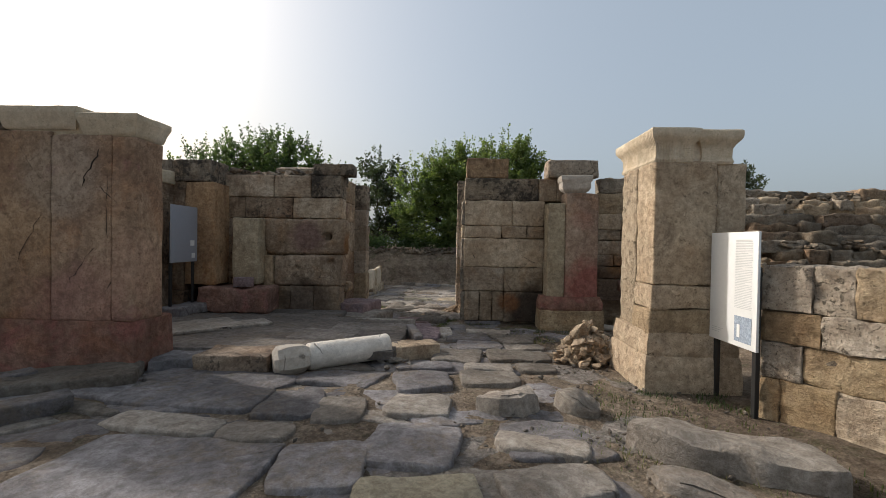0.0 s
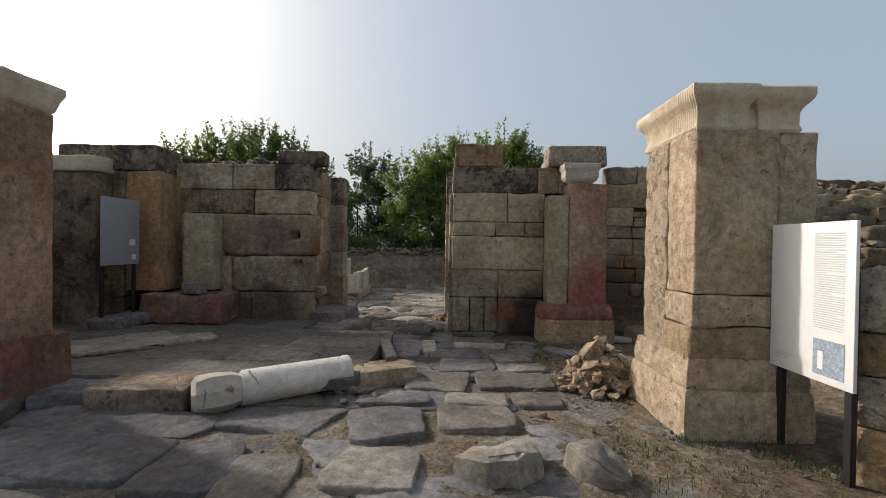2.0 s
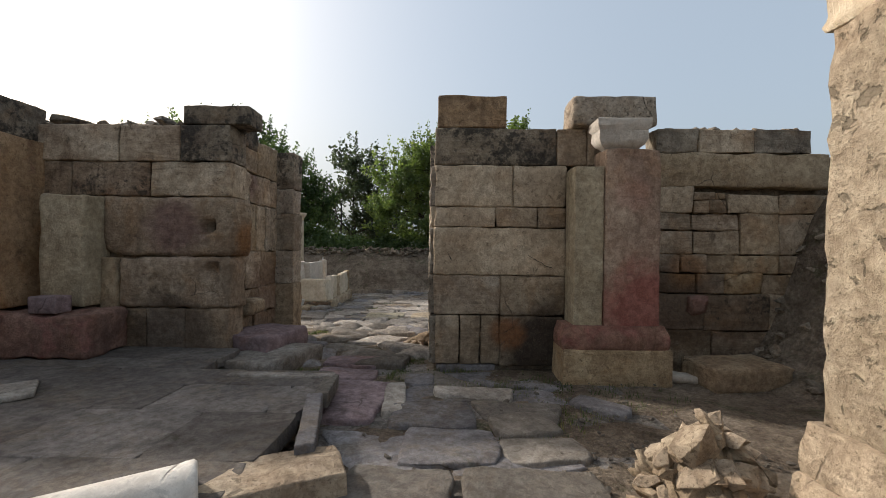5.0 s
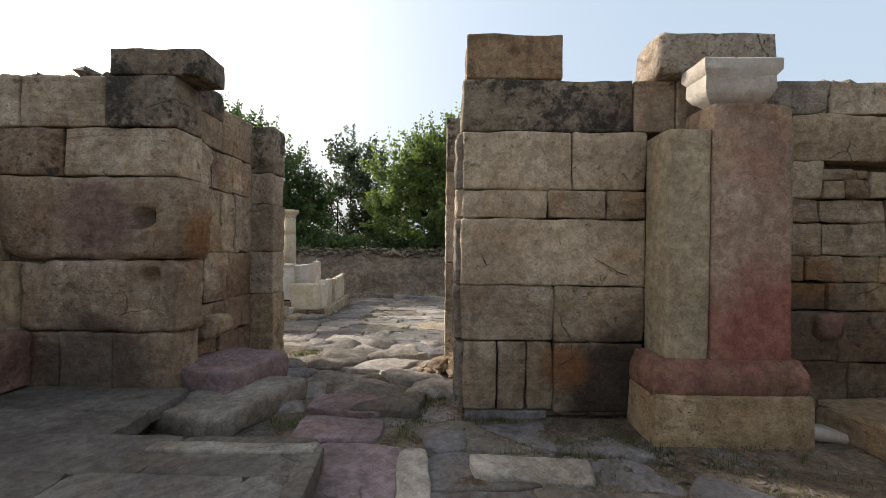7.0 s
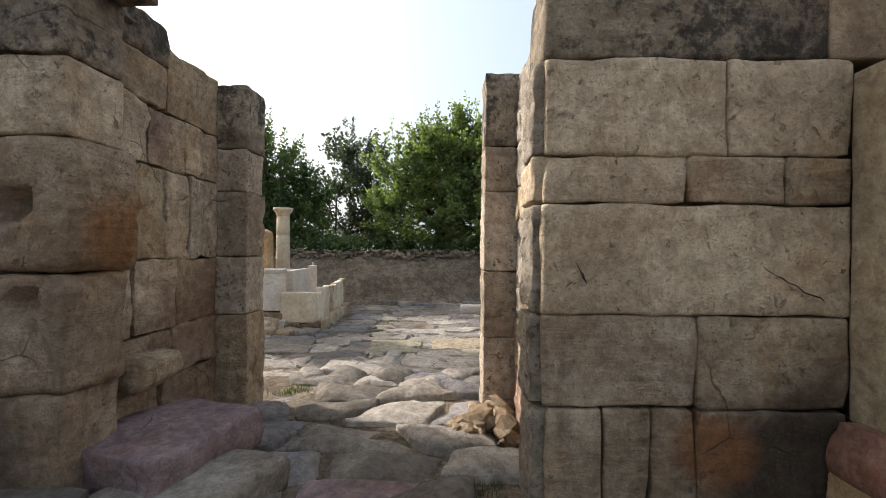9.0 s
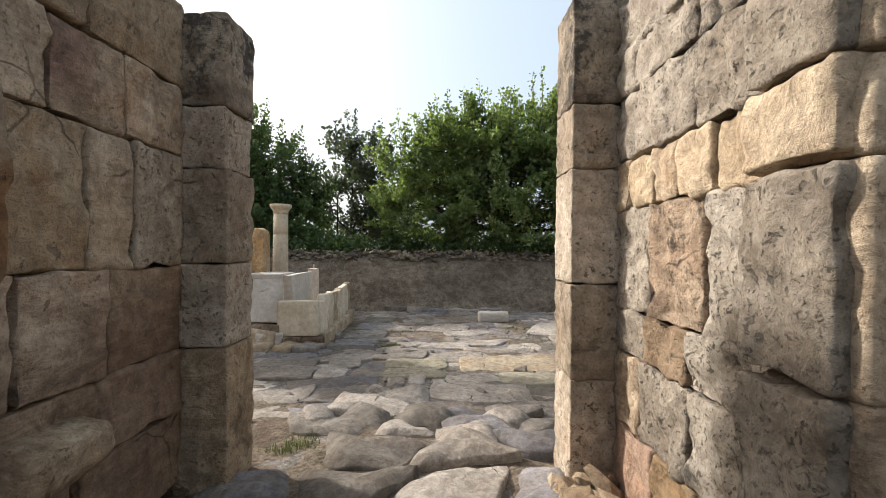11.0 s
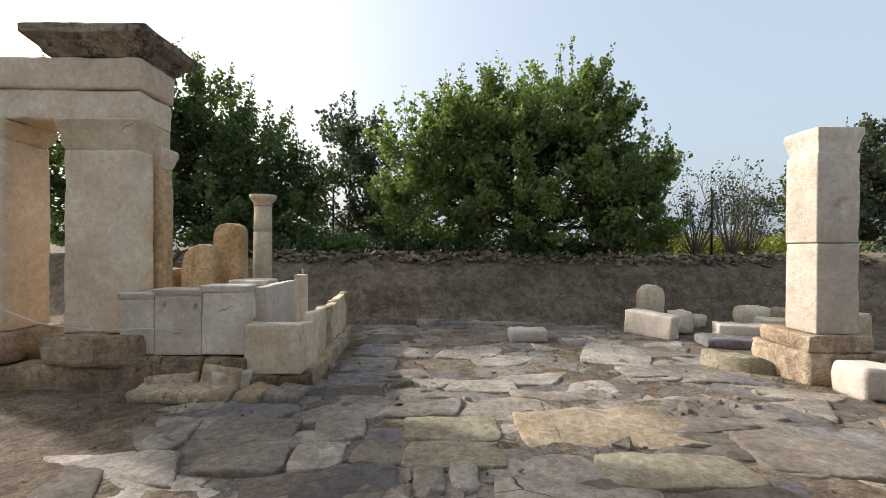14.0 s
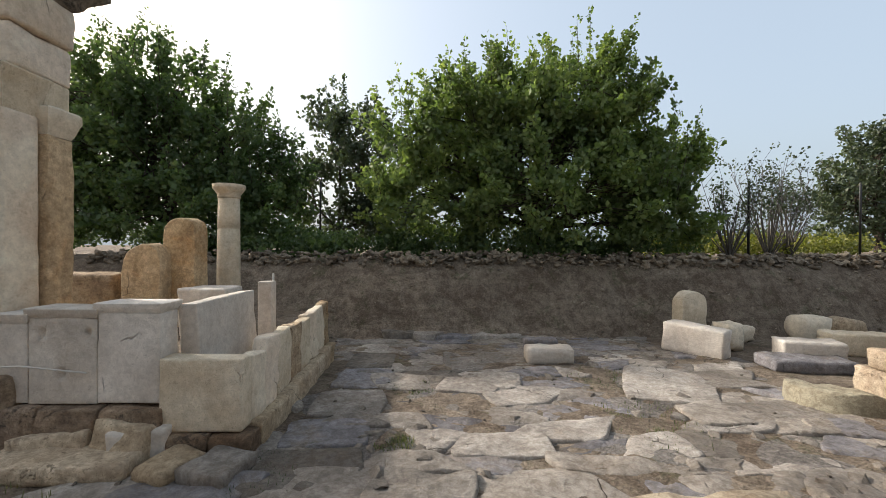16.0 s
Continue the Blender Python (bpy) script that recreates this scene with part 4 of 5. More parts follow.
def crack(parent, a, b, width=0.004, kinks=9):
    """A dark broken line that runs over a face from a to b."""
    a, b = Vector(a), Vector(b)
    pts, radii = [], []
    for k in range(kinks + 1):
        p = a.lerp(b, k / kinks)
        pts.append(p + Vector((random.uniform(-0.02, 0.02), 0, random.uniform(-0.015, 0.015))))
        radii.append(width * random.uniform(0.4, 1.3) if 0 < k < kinks else 0.0006)
    return mesh_object("crack", *tube(pts, radii, 5), CREVICE, parent, "dark crack in the stone")


crack(left, (-3.93, 4.508, 2.50), (-4.16, 4.506, 2.08), 0.007)
crack(left, (-4.0, 4.508, 1.40), (-4.3, 4.508, 1.0), 0.003)
crack(left, (-4.62, 4.508, 1.75), (-4.9, 4.508, 1.2), 0.003)
crack(left, (-3.84, 4.508, 2.30), (-3.86, 4.508, 1.5), 0.003)
crack(east, (0.42, 8.478, 1.22), (0.33, 8.478, 1.32), 0.006, 5)
crack(east, (1.30, 8.478, 1.32), (1.66, 8.478, 1.12), 0.004)
tagged(block(-6.25, -5.45, 7.6, 8.0, 2.55, 2.8, CREAM, None, 'cap_stone', edge=0.03), 'pale cap stone on the wall end', 'cap stone')
block(-6.2, -5.5, 7.65, 8.0, -0.05, 2.56, D, west)

pil = thing("pilaster", "pilaster of an upright yellowish slab and a red painted slab", "pilaster")
moulding("plinth", 1.66, 2.84, 8.02, 8.45, [(0.0, -0.25), (0.02, -0.1), (0.0, 0.24), (-0.01, 0.26)], W, pil, rough=0.025)
moulding("base_moulding", 1.66, 2.80, 8.06, 8.45, [(0.0, 0.24), (0.016, 0.26), (0.024, 0.29), (0.028, 0.33), (0.026, 0.38), (0.018, 0.42), (0.006, 0.45), (-0.01, 0.48), (-0.02, 0.52)], RED_DEEP, pil, rough=0.015)
block(1.78, 2.11, 8.12, 8.5, 0.50, 2.32, YELLOW_STONE, pil, "upright_slab", edge=0.018, rough=0.006)
block(2.115, 2.74, 8.10, 8.5, 0.50, 2.52, RED_PLASTER, pil, "upright_slab", "red tinted upright slab", edge=0.03, rough=0.008)
moulding("capital", 2.06, 2.54, 8.10, 8.30, [(-0.06, 2.50), (-0.03, 2.54), (0.0, 2.56), (0.03, 2.62), (0.03, 2.72), (0.06, 2.76), (0.06, 2.84), (0.05, 2.85)], MARBLE, pil, rough=0.01)

rp = thing("pillar", "pale marble pillar of two blocks with capital on a rough plinth", "pillar")
block(3.68, 4.75, 15.40, 16.45, -0.5, 0.0, L, rp, "plinth", edge=0.06, rough=0.04)
block(3.70, 4.60, 15.42, 16.32, 0.0, 0.24, L, rp, "plinth", edge=0.04, rough=0.03)
block(3.87, 4.46, 15.5, 16.02, 0.24, 1.50, MARBLE, rp, "shaft_block", edge=0.02, rough=0.008)
block(3.86, 4.46, 15.5, 16.02, 1.51, 2.76, MARBLE, rp, "shaft_block", edge=0.02, rough=0.008)
moulding("capital", 3.90, 4.43, 15.53, 15.99, [(0.0, 2.75), (0.012, 2.80), (0.02, 2.86), (0.045, 2.98), (0.06, 3.01), (0.06, 3.10), (0.045, 3.11)], MARBLE, rp, rough=0.008)

# ---- tall portico at the court's side ----
portico = thing("portico", "tall weathered limestone portico of square pillars with broken entablature", "portico")
block(-7.9, -4.6, 15.0, 16.2, -0.55, -0.12, L, portico, "plinth", edge=0.08, rough=0.05)
block(-6.3, -5.05, 14.95, 16.0, -0.12, 0.27, L, portico, "plinth", edge=0.07, rough=0.04)
block(-6.14, -5.22, 15.1, 15.44, 0.27, 2.62, PALE_PLASTER, portico, "shaft_block", edge=0.03, rough=0.01)
block(-6.12, -5.16, 15.47, 15.76, 0.27, 2.48, OCHRE, portico, "engaged_pilaster", edge=0.03, rough=0.02)
moulding("pilaster_capital", -6.1, -5.18, 15.48, 15.74, [(0.0, 2.47), (0.02, 2.52), (0.04, 2.60), (0.06, 2.64), (0.06, 2.72), (0.04, 2.74)], CREAM, portico, rough=0.015)
block(-6.12, -5.2, 15.47, 15.74, 2.74, 3.0, CREAM, portico, "shaft_block", edge=0.02)
moulding("capital", -6.12, -5.25, 15.12, 15.42, [(0.0, 2.6), (0.03, 2.66), (0.04, 2.8), (0.08, 2.92), (0.10, 2.98), (0.08, 3.0)], CREAM, portico, rough=0.02)
block(-7.8, -6.90, 15.12, 15.74, 0.27, 2.75, PALE_PLASTER, portico, "shaft_block", edge=0.03, rough=0.012)
block(-7.9, -6.80, 15.0, 15.9, -0.12, 0.27, L, portico, "plinth", edge=0.07, rough=0.04)
moulding("capital", -7.78, -6.93, 15.14, 15.7, [(0.0, 2.75), (0.04, 2.8), (0.08, 2.92), (0.10, 2.98), (0.08, 3.0)], CREAM, portico, rough=0.02)
block(-7.9, -5.18, 15.1, 15.74, 3.0, 3.38, PALE_PLASTER, portico, "entablature", edge=0.03, rough=0.02)
block(-7.9, -5.14, 15.06, 15.76, 3.38, 3.78, PALE_PLASTER, portico, "entablature", edge=0.04, rough=0.02)
moulding("cornice", -6.3, -5.14, 15.06, 15.74, [(0.0, 3.78), (0.04, 3.82), (0.06, 3.87), (0.15, 3.95), (0.20, 4.0), (0.20, 4.10), (0.08, 4.17)], LIMESTONE_LICHEN, portico, rough=0.02)


# ---- information panels ----
def info_panel(m, width, height, low, board, label, text):
    p = thing("information_panel", label, "sign")
    p.matrix_basis = m
    for u in (-width / 2 + 0.06, width / 2 - 0.06):
        v, f = stone_data(0.05, 0.04, low + height * 0.7 + 0.1, seed(), 0.004, 0.0, 1.0)
        mesh_object("post", v, f, STEEL_DARK, p).location = (u, 0.034, (low + height * 0.7 - 0.1) / 2)
    v, f = stone_data(width, 0.025, height, seed(), 0.004, 0.0, 1.0)
    face = mesh_object("board", v, f, board, p)
    face.location = (0, 0, low + height / 2)
    drop = -(low + height / 2)
    rects = []
    if text:
        z = low + height - 0.08
        k = 0
        while z > low + 0.42 * height * 0.8:
            w = 0.235 * (random.uniform(0.35, 0.8) if k % 9 == 8 else random.uniform(0.93, 1.0))
            rects.append((0.045, 0.045 + w, z, z + 0.006))
            z -= 0.0155
            k += 1
        for i in range(3):
            rects.append((-0.29, -0.29 + 0.17 - 0.03 * i, low + 0.12 - i * 0.02, low + 0.125 - i * 0.02))
        bars("picture", pose(0, -0.014, drop), [(0.05, 0.28, low + 0.05, low + 0.29)], INK_BLUE, face, "small blue printed picture")
        bars("picture_detail", pose(0, -0.0165, drop), [(0.09, 0.13, low + 0.09, low + 0.21)], PANEL_WHITE, face)
    else:
        rects = [(0.16, 0.28, low + 0.30, low + 0.40), (0.20, 0.30, low + 0.07, low + 0.16)]
    tagged(bars("print", pose(0, -0.014, drop), rects, INK if text else PANEL_WHITE, face), kind="stuff")
    return p


info_panel(pose(2.69, 4.11, -0.02, 0, 0, -90), 0.68, 1.08, 0.60, PANEL_WHITE, "white information panel with fine print on dark steel posts", True)
info_panel(pose(-4.98, 7.52, 0.22, 0, 0, 90), 0.74, 1.03, 0.86, PANEL_GREY, "grey-backed information panel on dark posts in a concrete foot", False)
tagged(block(-5.15, -4.75, 7.1, 7.95, 0.12, 0.30, PAVING, None, "concrete_block"), "grey concrete foot block under the panel", "block")

# ---- low wall beside the pillar ----
low_m = pose(2.78, 3.86, 0, 0, 0, -54)
low = thing("low_wall", "low wall of pitted tan limestone blocks in courses", "wall")
low.matrix_basis = low_m
for z0, z1, js, ms in ((-0.15, 0.36, (0.0, 0.15, 0.52, 1.35, 2.4), (W, W, L, L)), (0.36, 0.68, (0.0, 0.30, 1.1, 2.4), (PITTED_PALE, W, L)), (0.68, 0.96, (0.0, 0.42, 1.6, 2.4), (W, PITTED_PALE)), (0.96, 1.36, (0.0, 0.36, 0.62, 1.5, 2.4), (PITTED_PALE, PITTED_PALE, LIMESTONE_PALE))):
    for i, (a, b) in enumerate(zip(js, js[1:])):
        v, f = stone_data(b - a - 0.003, 0.5, z1 - z0 - 0.002, seed(), 0.01, 0.024, 0.05, freq=6.0)
        mesh_object("stone_block", v, f, ms[i % len(ms)], low).location = ((a + b) / 2, 0.25 + random.uniform(-0.015, 0.015), (z0 + z1) / 2)

box_core("core", [(0.02, 2.38, 0.03, 0.48, -0.1, 1.33)], MORTAR, low)

# ---- fallen column and kerb ----
def lying(p, q):
    d = (Vector(q) - Vector(p))
    return Matrix.Translation(p) @ d.to_track_quat("Z", "Y").to_matrix().to_4x4()


col = thing("fallen_column", "pale marble column lying on the kerb, broken octagonal end", "column")
lathe("shaft", [(0.15, 0.345), (0.16, 0.36), (0.162, 0.42), (0.16, 0.7), (0.157, 1.28), (0.162, 1.31), (0.162, 1.345), (0.15, 1.36)], MARBLE, col, m=lying((-2.02, 4.70, 0.12), (-0.88, 5.40, 0.155)), sides=28)
end = lathe("end_block", [(0.12, -0.04), (0.175, 0.0), (0.188, 0.12), (0.18, 0.27), (0.15, 0.33), (0.14, 0.345)], MARBLE, col, "rough whitish octagonal end", sides=9, m=lying((-2.02, 4.70, 0.12), (-0.88, 5.40, 0.155)), rough=0.03)
end.data.set_sharp_from_angle(angle=radians(20))

for x0, x1, y0, y1, z1, turn, m, text in ((-2.95, -2.12, 4.62, 5.15, 0.19, 4, LIMESTONE_DARK, "brownish worn kerb stone at the platform edge"), (-3.62, -2.95, 4.75, 5.25, 0.10, 24, PAVING, "grey worn kerb stone at the platform edge"), (-1.95, -1.2, 5.1, 5.55, 0.12, 14, PAVING, "grey worn kerb stone behind the column"), (-1.08, -0.22, 5.46, 5.86, 0.14, 25, L, "broken brown kerb stone at the platform edge")):
    tagged(block(x0, x1, y0, y1, -0.12, z1, m, None, "kerb_stone", edge=0.022, rough=0.025, freq=5.0, turn=turn), text, "kerb stone", "kerb stones")
tagged(block(-1.74, -0.72, 7.28, 7.40, 0.08, 0.155, PAVING_WARM, None, "edging_stone", edge=0.015, rough=0.008), "pale narrow edging stone on the platform rim", "edging")
tagged(block(-0.78, -0.66, 6.85, 7.38, 0.02, 0.15, PAVING_WARM, None, "edging_stone", edge=0.015, rough=0.008, turn=5), "pale narrow edging stone along the platform side", "edging")
tagged(block(-0.66, -0.54, 5.85, 6.75, 0.02, 0.19, PAVING, None, "edging_stone", edge=0.015, rough=0.01, turn=14), "grey narrow edging stone at the street side", "edging")
for x, y, sx, sy, turn in ((-3.62, 6.3, 0.42, 1.5, -48), (-4.25, 6.25, 0.5, 1.6, -44)):
    tagged(block(x - sx / 2, x + sx / 2, y - sy / 2, y + sy / 2, 0.14, 0.19, PAVING_COURT, None, "flat_slab", edge=0.015, rough=0.008, turn=turn), "long pale tan slab lying flat on the platform", "slab", "platform slabs")
for x, y, sx, sy, turn in ((-3.86, 3.02, 1.5, 0.26, 52), (-4.62, 3.72, 1.1, 0.24, 60)):
    tagged(block(x - sx / 2, x + sx / 2, y - sy / 2, y + sy / 2, -0.03, 0.13, PAVING, None, "stone_beam", edge=0.015, rough=0.01, turn=turn), "long narrow grey stone beam on the ground", "beam", "stone beams")

tagged(block(-4.6, -3.35, 3.85, 4.45, -0.12, 0.11, PAVING_WARM, None, "ledge_stone", edge=0.03, rough=0.03, freq=5.0, turn=28), "low brownish ledge stone before the pier foot", "ledge")

# ---- parapet of reused slabs ----
par = thing("parapet", "low parapet of pale reused marble slabs on rough footing", "parapet")
for x0, x1, z0, z1, m, holes in ((-5.38, -4.95, 0.02, 0.80, MARBLE, ((0.02, -0.28, 0.02, 0.05),)), (-4.945, -4.35, 0.01, 0.85, MARBLE, ((-0.17, 0.25, 0.022, 0.05), (0.21, 0.25, 0.03, 0.05), (0.0, -0.10, 0.03, 0.04))), (-4.345, -3.80, 0.02, 0.90, MARBLE, ())):
    block(x0, x1, 15.05, 15.30, z0, z1 - 0.09, m, par, "slab", edge=0.012, rough=0.006, seg=0.035, dents=holes)
    moulding("slab_rim", x0 + 0.005, x1 - 0.005, 15.05, 15.31, [(0.0, z1 - 0.09), (0.004, z1 - 0.08), (0.022, z1 - 0.055), (0.026, z1 - 0.01), (0.01, z1)], m, par, rough=0.005)
block(-3.80, -3.08, 15.02, 15.22, -0.22, 0.42, CREAM, par, "slab", "cream slab with brown edge", edge=0.025, rough=0.012)
block(-3.78, -3.60, 15.3, 16.5, 0.0, 0.86, MARBLE, par, "slab", edge=0.02, rough=0.01, tilt=(0, -4))
y = 15.24
for k in range(8):
    d, top = random.uniform(0.36, 0.46), random.uniform(0.33, 0.46)
    block(-3.24 - 0.025 * k, -3.10 - 0.025 * k, y, y + d - 0.012, -0.25, top, (CREAM, PALE_PLASTER, CREAM, LIMESTONE_WARM)[k % 4], par, "slab", edge=0.02, rough=0.03, freq=5.0, tilt=(random.uniform(-7, 7), random.uniform(-3, 3)))
    block(-3.30 - 0.025 * k, -2.98 - 0.025 * k, y - 0.03, y + d, -0.62, -0.23 + random.uniform(-0.02, 0.02), LIMESTONE_PALE, par, "footing", edge=0.03, rough=0.03)
    y += d
for x0, x1 in ((-5.4, -4.8), (-4.8, -4.3), (-4.3, -3.75), (-3.75, -3.35), (-3.35, -2.98)):
    # dark stone paints in the shade that lies before the slabs
    block(x0, x1, 14.95, 15.4, -0.55, -0.23 if x0 > -3.8 else 0.0, LIMESTONE_DARK, par, "footing", edge=0.03, rough=0.03)
tagged(box_core("floor_parapet", [(-9.0, -3.35, 15.3, 18.35, -0.6, -0.03), (-9.0, -4.1, 18.35, 20.6, -0.6, -0.03)], EARTH), "earth floor behind the parapet", "floor", kind="structure")

column = thing("column", "slender pale stone column with a moulded capital", "column", at=(-5.65, 19.9, -0.25))
lathe("shaft", [(0.25, 0.0), (0.255, 0.08), (0.225, 0.16), (0.22, 1.2), (0.21, 1.98), (0.195, 1.99), (0.21, 2.01), (0.20, 2.62)], CREAM, column, sides=32)
lathe("capital", [(0.205, 2.61), (0.225, 2.63), (0.205, 2.67), (0.25, 2.73), (0.30, 2.80), (0.31, 2.88), (0.29, 2.885)], CREAM, column, sides=32)
tagged(block(-4.13, -3.92, 17.75, 17.95, -0.04, 0.86, MARBLE, None, "stone_post", edge=0.02, rough=0.008), "short square white stone post", "post")
def stele(x, y, w, h, thick, turn, label, lean=0.0, skew=0.0, material=OCHRE):
    """An upright slab with a worn rounded top."""
    r = w * 0.42
    outline = [(-w / 2, 0), (w / 2, 0), (w / 2 * 0.98, h - r * (0.7 + skew)), (w / 2 - r * 0.25, h - r * 0.28), (w / 2 - r * 0.8, h), (-w / 2 + r * 0.8, h - skew * r * 0.4), (-w / 2 + r * 0.25, h - r * (0.28 + skew)), (-w / 2, h - r * (0.8 + skew))]
    mid = Vector((0, h / 2, 0))
    v, f = slab_data([Vector((u, k, 0)) - mid for u, k in outline], seed(), thick, 0.0, 0.01, 0.03)
    ob = mesh_object("standing_stone", v, f, material)
    ob.matrix_basis = pose(x, y, h / 2 - 0.06 + min(0.0, ground_height(x, y)) * (x > 0), 90 + lean, 0, turn)
    return tagged(ob, label, "stone slab", "standing stones")


stele(-6.36, 18.4, 0.64, 1.5, 0.35, 4, "upright ochre stone slab with a sloping worn top", skew=0.35)
stele(-5.95, 18.75, 0.60, 1.95, 0.35, -6, "taller upright ochre stone slab with rounded top")
stele(3.98, 20.1, 0.58, 1.15, 0.3, 6, "rounded cream stone standing by the bank", skew=0.1, material=CREAM)
tagged(block(-5.5, -4.75, 18.0, 18.6, -0.04, 0.72, MARBLE, None, "marble_block", edge=0.04), "pale marble block behind the parapet", "block")
tagged(block(-8.2, -6.9, 18.5, 19.2, -0.04, 0.9, W, None, "ochre_block", edge=0.08, rough=0.03), "ochre stone block behind the portico", "block")


def loose(x, y, sx, sy, sz, material, name, label, category, turn=0.0, tilt=(0, 0), edge=0.05, rough=0.03, sink=0.03, group=""):
    z = ground_height(x, y) - sink
    return tagged(block(x - sx / 2, x + sx / 2, y - sy / 2, y + sy / 2, z, z + sz, material, None, name, edge=edge, rough=rough, turn=turn, tilt=tilt), label, category, group)


loose(3.45, 19.2, 1.05, 0.45, 0.55, MARBLE, "marble_block", "white squared marble block with a moulded edge", "block", turn=-50, tilt=(0, 3))
loose(4.35, 19.6, 0.45, 0.35, 0.55, CREAM, "broken_stone", "broken cream stone fragment", "stone", edge=0.1, rough=0.06, turn=20)
loose(6.55, 20.3, 0.75, 0.5, 0.62, CREAM, "rounded_stone", "rounded pale stone block by the bank", "stone", edge=0.2, rough=0.03)
loose(6.5, 19.2, 1.05, 0.45, 0.42, CREAM, "stone_beam", "long pale stone beam lying on the court", "beam", turn=-14, edge=0.04)
loose(4.95, 18.5, 0.9, 0.5, 0.40, MARBLE, "marble_block", "low pale marble block on the court", "block", turn=-18)
for x, y, sx, sz, turn in ((5.3, 20.5, 0.45, 0.35, 15), (7.5, 20.6, 0.6, 0.5, -20), (8.1, 19.9, 0.5, 0.4, 40), (4.85, 20.2, 0.35, 0.4, 60), (7.9, 20.9, 0.7, 0.45, 5)):
    loose(x, y, sx, sx * 0.75, sz, CREAM if sx < 0.55 else LIMESTONE_PALE, "rounded_stone", "rough pale stone at the foot of the bank", "stone", turn=turn, edge=0.12, rough=0.06, group="stones by the bank")
loose(6.9, 18.3, 0.7, 0.6, 0.70, CREAM, "marble_block", "pale squared stone block beyond the pillar", "block")
loose(4.55, 18.1, 1.25, 0.6, 0.2, PAVING, "flat_slab", "flat pale stone slab on the court", "slab", turn=-8)
loose(4.08, 14.98, 0.58, 0.45, 0.42, MARBLE, "marble_block", "white marble block before the pillar plinth", "block", edge=0.06)
loose(0.5, 18.5, 0.8, 0.42, 0.28, MARBLE, "marble_block", "low pale stone block lying on the court", "block", edge=0.07)
loose(0.5, 19.1, 0.6, 0.3, 0.3, PAVING, "stone_block", "grey stone block behind the low block", "block")
loose(-4.35, 14.75, 1.15, 0.45, 0.16, LIMESTONE_PALE, "flat_slab", "flat pale slab lying before the parapet", "slab", turn=4)
loose(-4.0, 14.98, 0.5, 0.3, 0.34, LIMESTONE_PALE, "broken_slab", "broken pale slab leaning on the footing", "slab", turn=-10, tilt=(-12, 4))
loose(-4.62, 14.98, 0.62, 0.32, 0.26, LIMESTONE_PALE, "broken_slab", "broken pale slab with a socket lying by the footing", "slab", turn=8, tilt=(-8, -5))
loose(-3.5, 14.72, 0.34, 0.42, 0.14, LIMESTONE_PALE, "flat_slab", "small pale slab before the parapet corner", "slab", turn=-20)
loose(-3.1, 14.7, 0.42, 0.45, 0.14, PAVING_WARM, "flat_slab", "small worn slab before the parapet corner", "slab", turn=-14)
loose(-2.12, 9.0, 0.75, 0.85, 0.26, PAVING_PINK, "step_stone", "pinkish step stone against the passage wall", "step", edge=0.03, turn=-16, sink=-0.10)
loose(-1.85, 8.55, 0.75, 1.1, 0.20, PAVING_WARM, "step_stone", "worn grey step stone below the pink one", "step", edge=0.04, turn=-18)
loose(-4.1, 7.98, 0.32, 0.2, 0.19, PAVING_PINK, "small_block", "small lilac-grey block on the red footing", "block", sink=-0.69, edge=0.02, rough=0.01)


# ---- trees ----
def crown_mesh(name, clumps, count, size, material, parent, upward=0.35):
    """Many small folded leaves scattered in the outer part of uneven clumps."""
    rng = np.random.default_rng(seed())
    weight = np.array([c[3] * c[4] * c[5] for c in clumps]) ** 0.62
    pick = rng.choice(len(clumps), count, p=weight / weight.sum())
    cl = np.array(clumps)[pick]
    d = rng.normal(size=(count, 3))
    d /= np.linalg.norm(d, axis=1)[:, None]
    r = rng.random(count) ** 0.42
    bump = 1 + 0.22 * np.sin(d[:, 0] * 7 + pick) * np.sin(d[:, 2] * 6 + pick * 2.0) + 0.10 * rng.normal(size=count)
    pos = cl[:, :3] + d * cl[:, 3:6] * (r * bump)[:, None]
    a = rng.normal(size=(count, 3))
    a[:, 2] += upward
    a /= np.linalg.norm(a, axis=1)[:, None]
    b = np.cross(a, rng.normal(size=(count, 3)))
    b /= np.linalg.norm(b, axis=1)[:, None]
    s = size * rng.uniform(0.6, 1.25, count)
    n = np.cross(a, b)
    quads = np.stack([pos, pos + (a * 0.5 + b * 0.36 + n * 0.10) * s[:, None], pos + a * s[:, None], pos + (a * 0.5 - b * 0.36 + n * 0.10) * s[:, None]], 1).reshape(-1, 3)
    me = bpy.data.meshes.new(name)
    me.vertices.add(count * 4), me.loops.add(count * 4), me.polygons.add(count)
    me.vertices.foreach_set("co", quads.ravel())
    me.loops.foreach_set("vertex_index", np.arange(count * 4))
    me.polygons.foreach_set("loop_start", np.arange(0, count * 4, 4))
    me.update(calc_edges=True)
    me.materials.append(material)
    ob = new(name, me)
    ob.parent = parent
    return tagged(ob, kind="stuff")


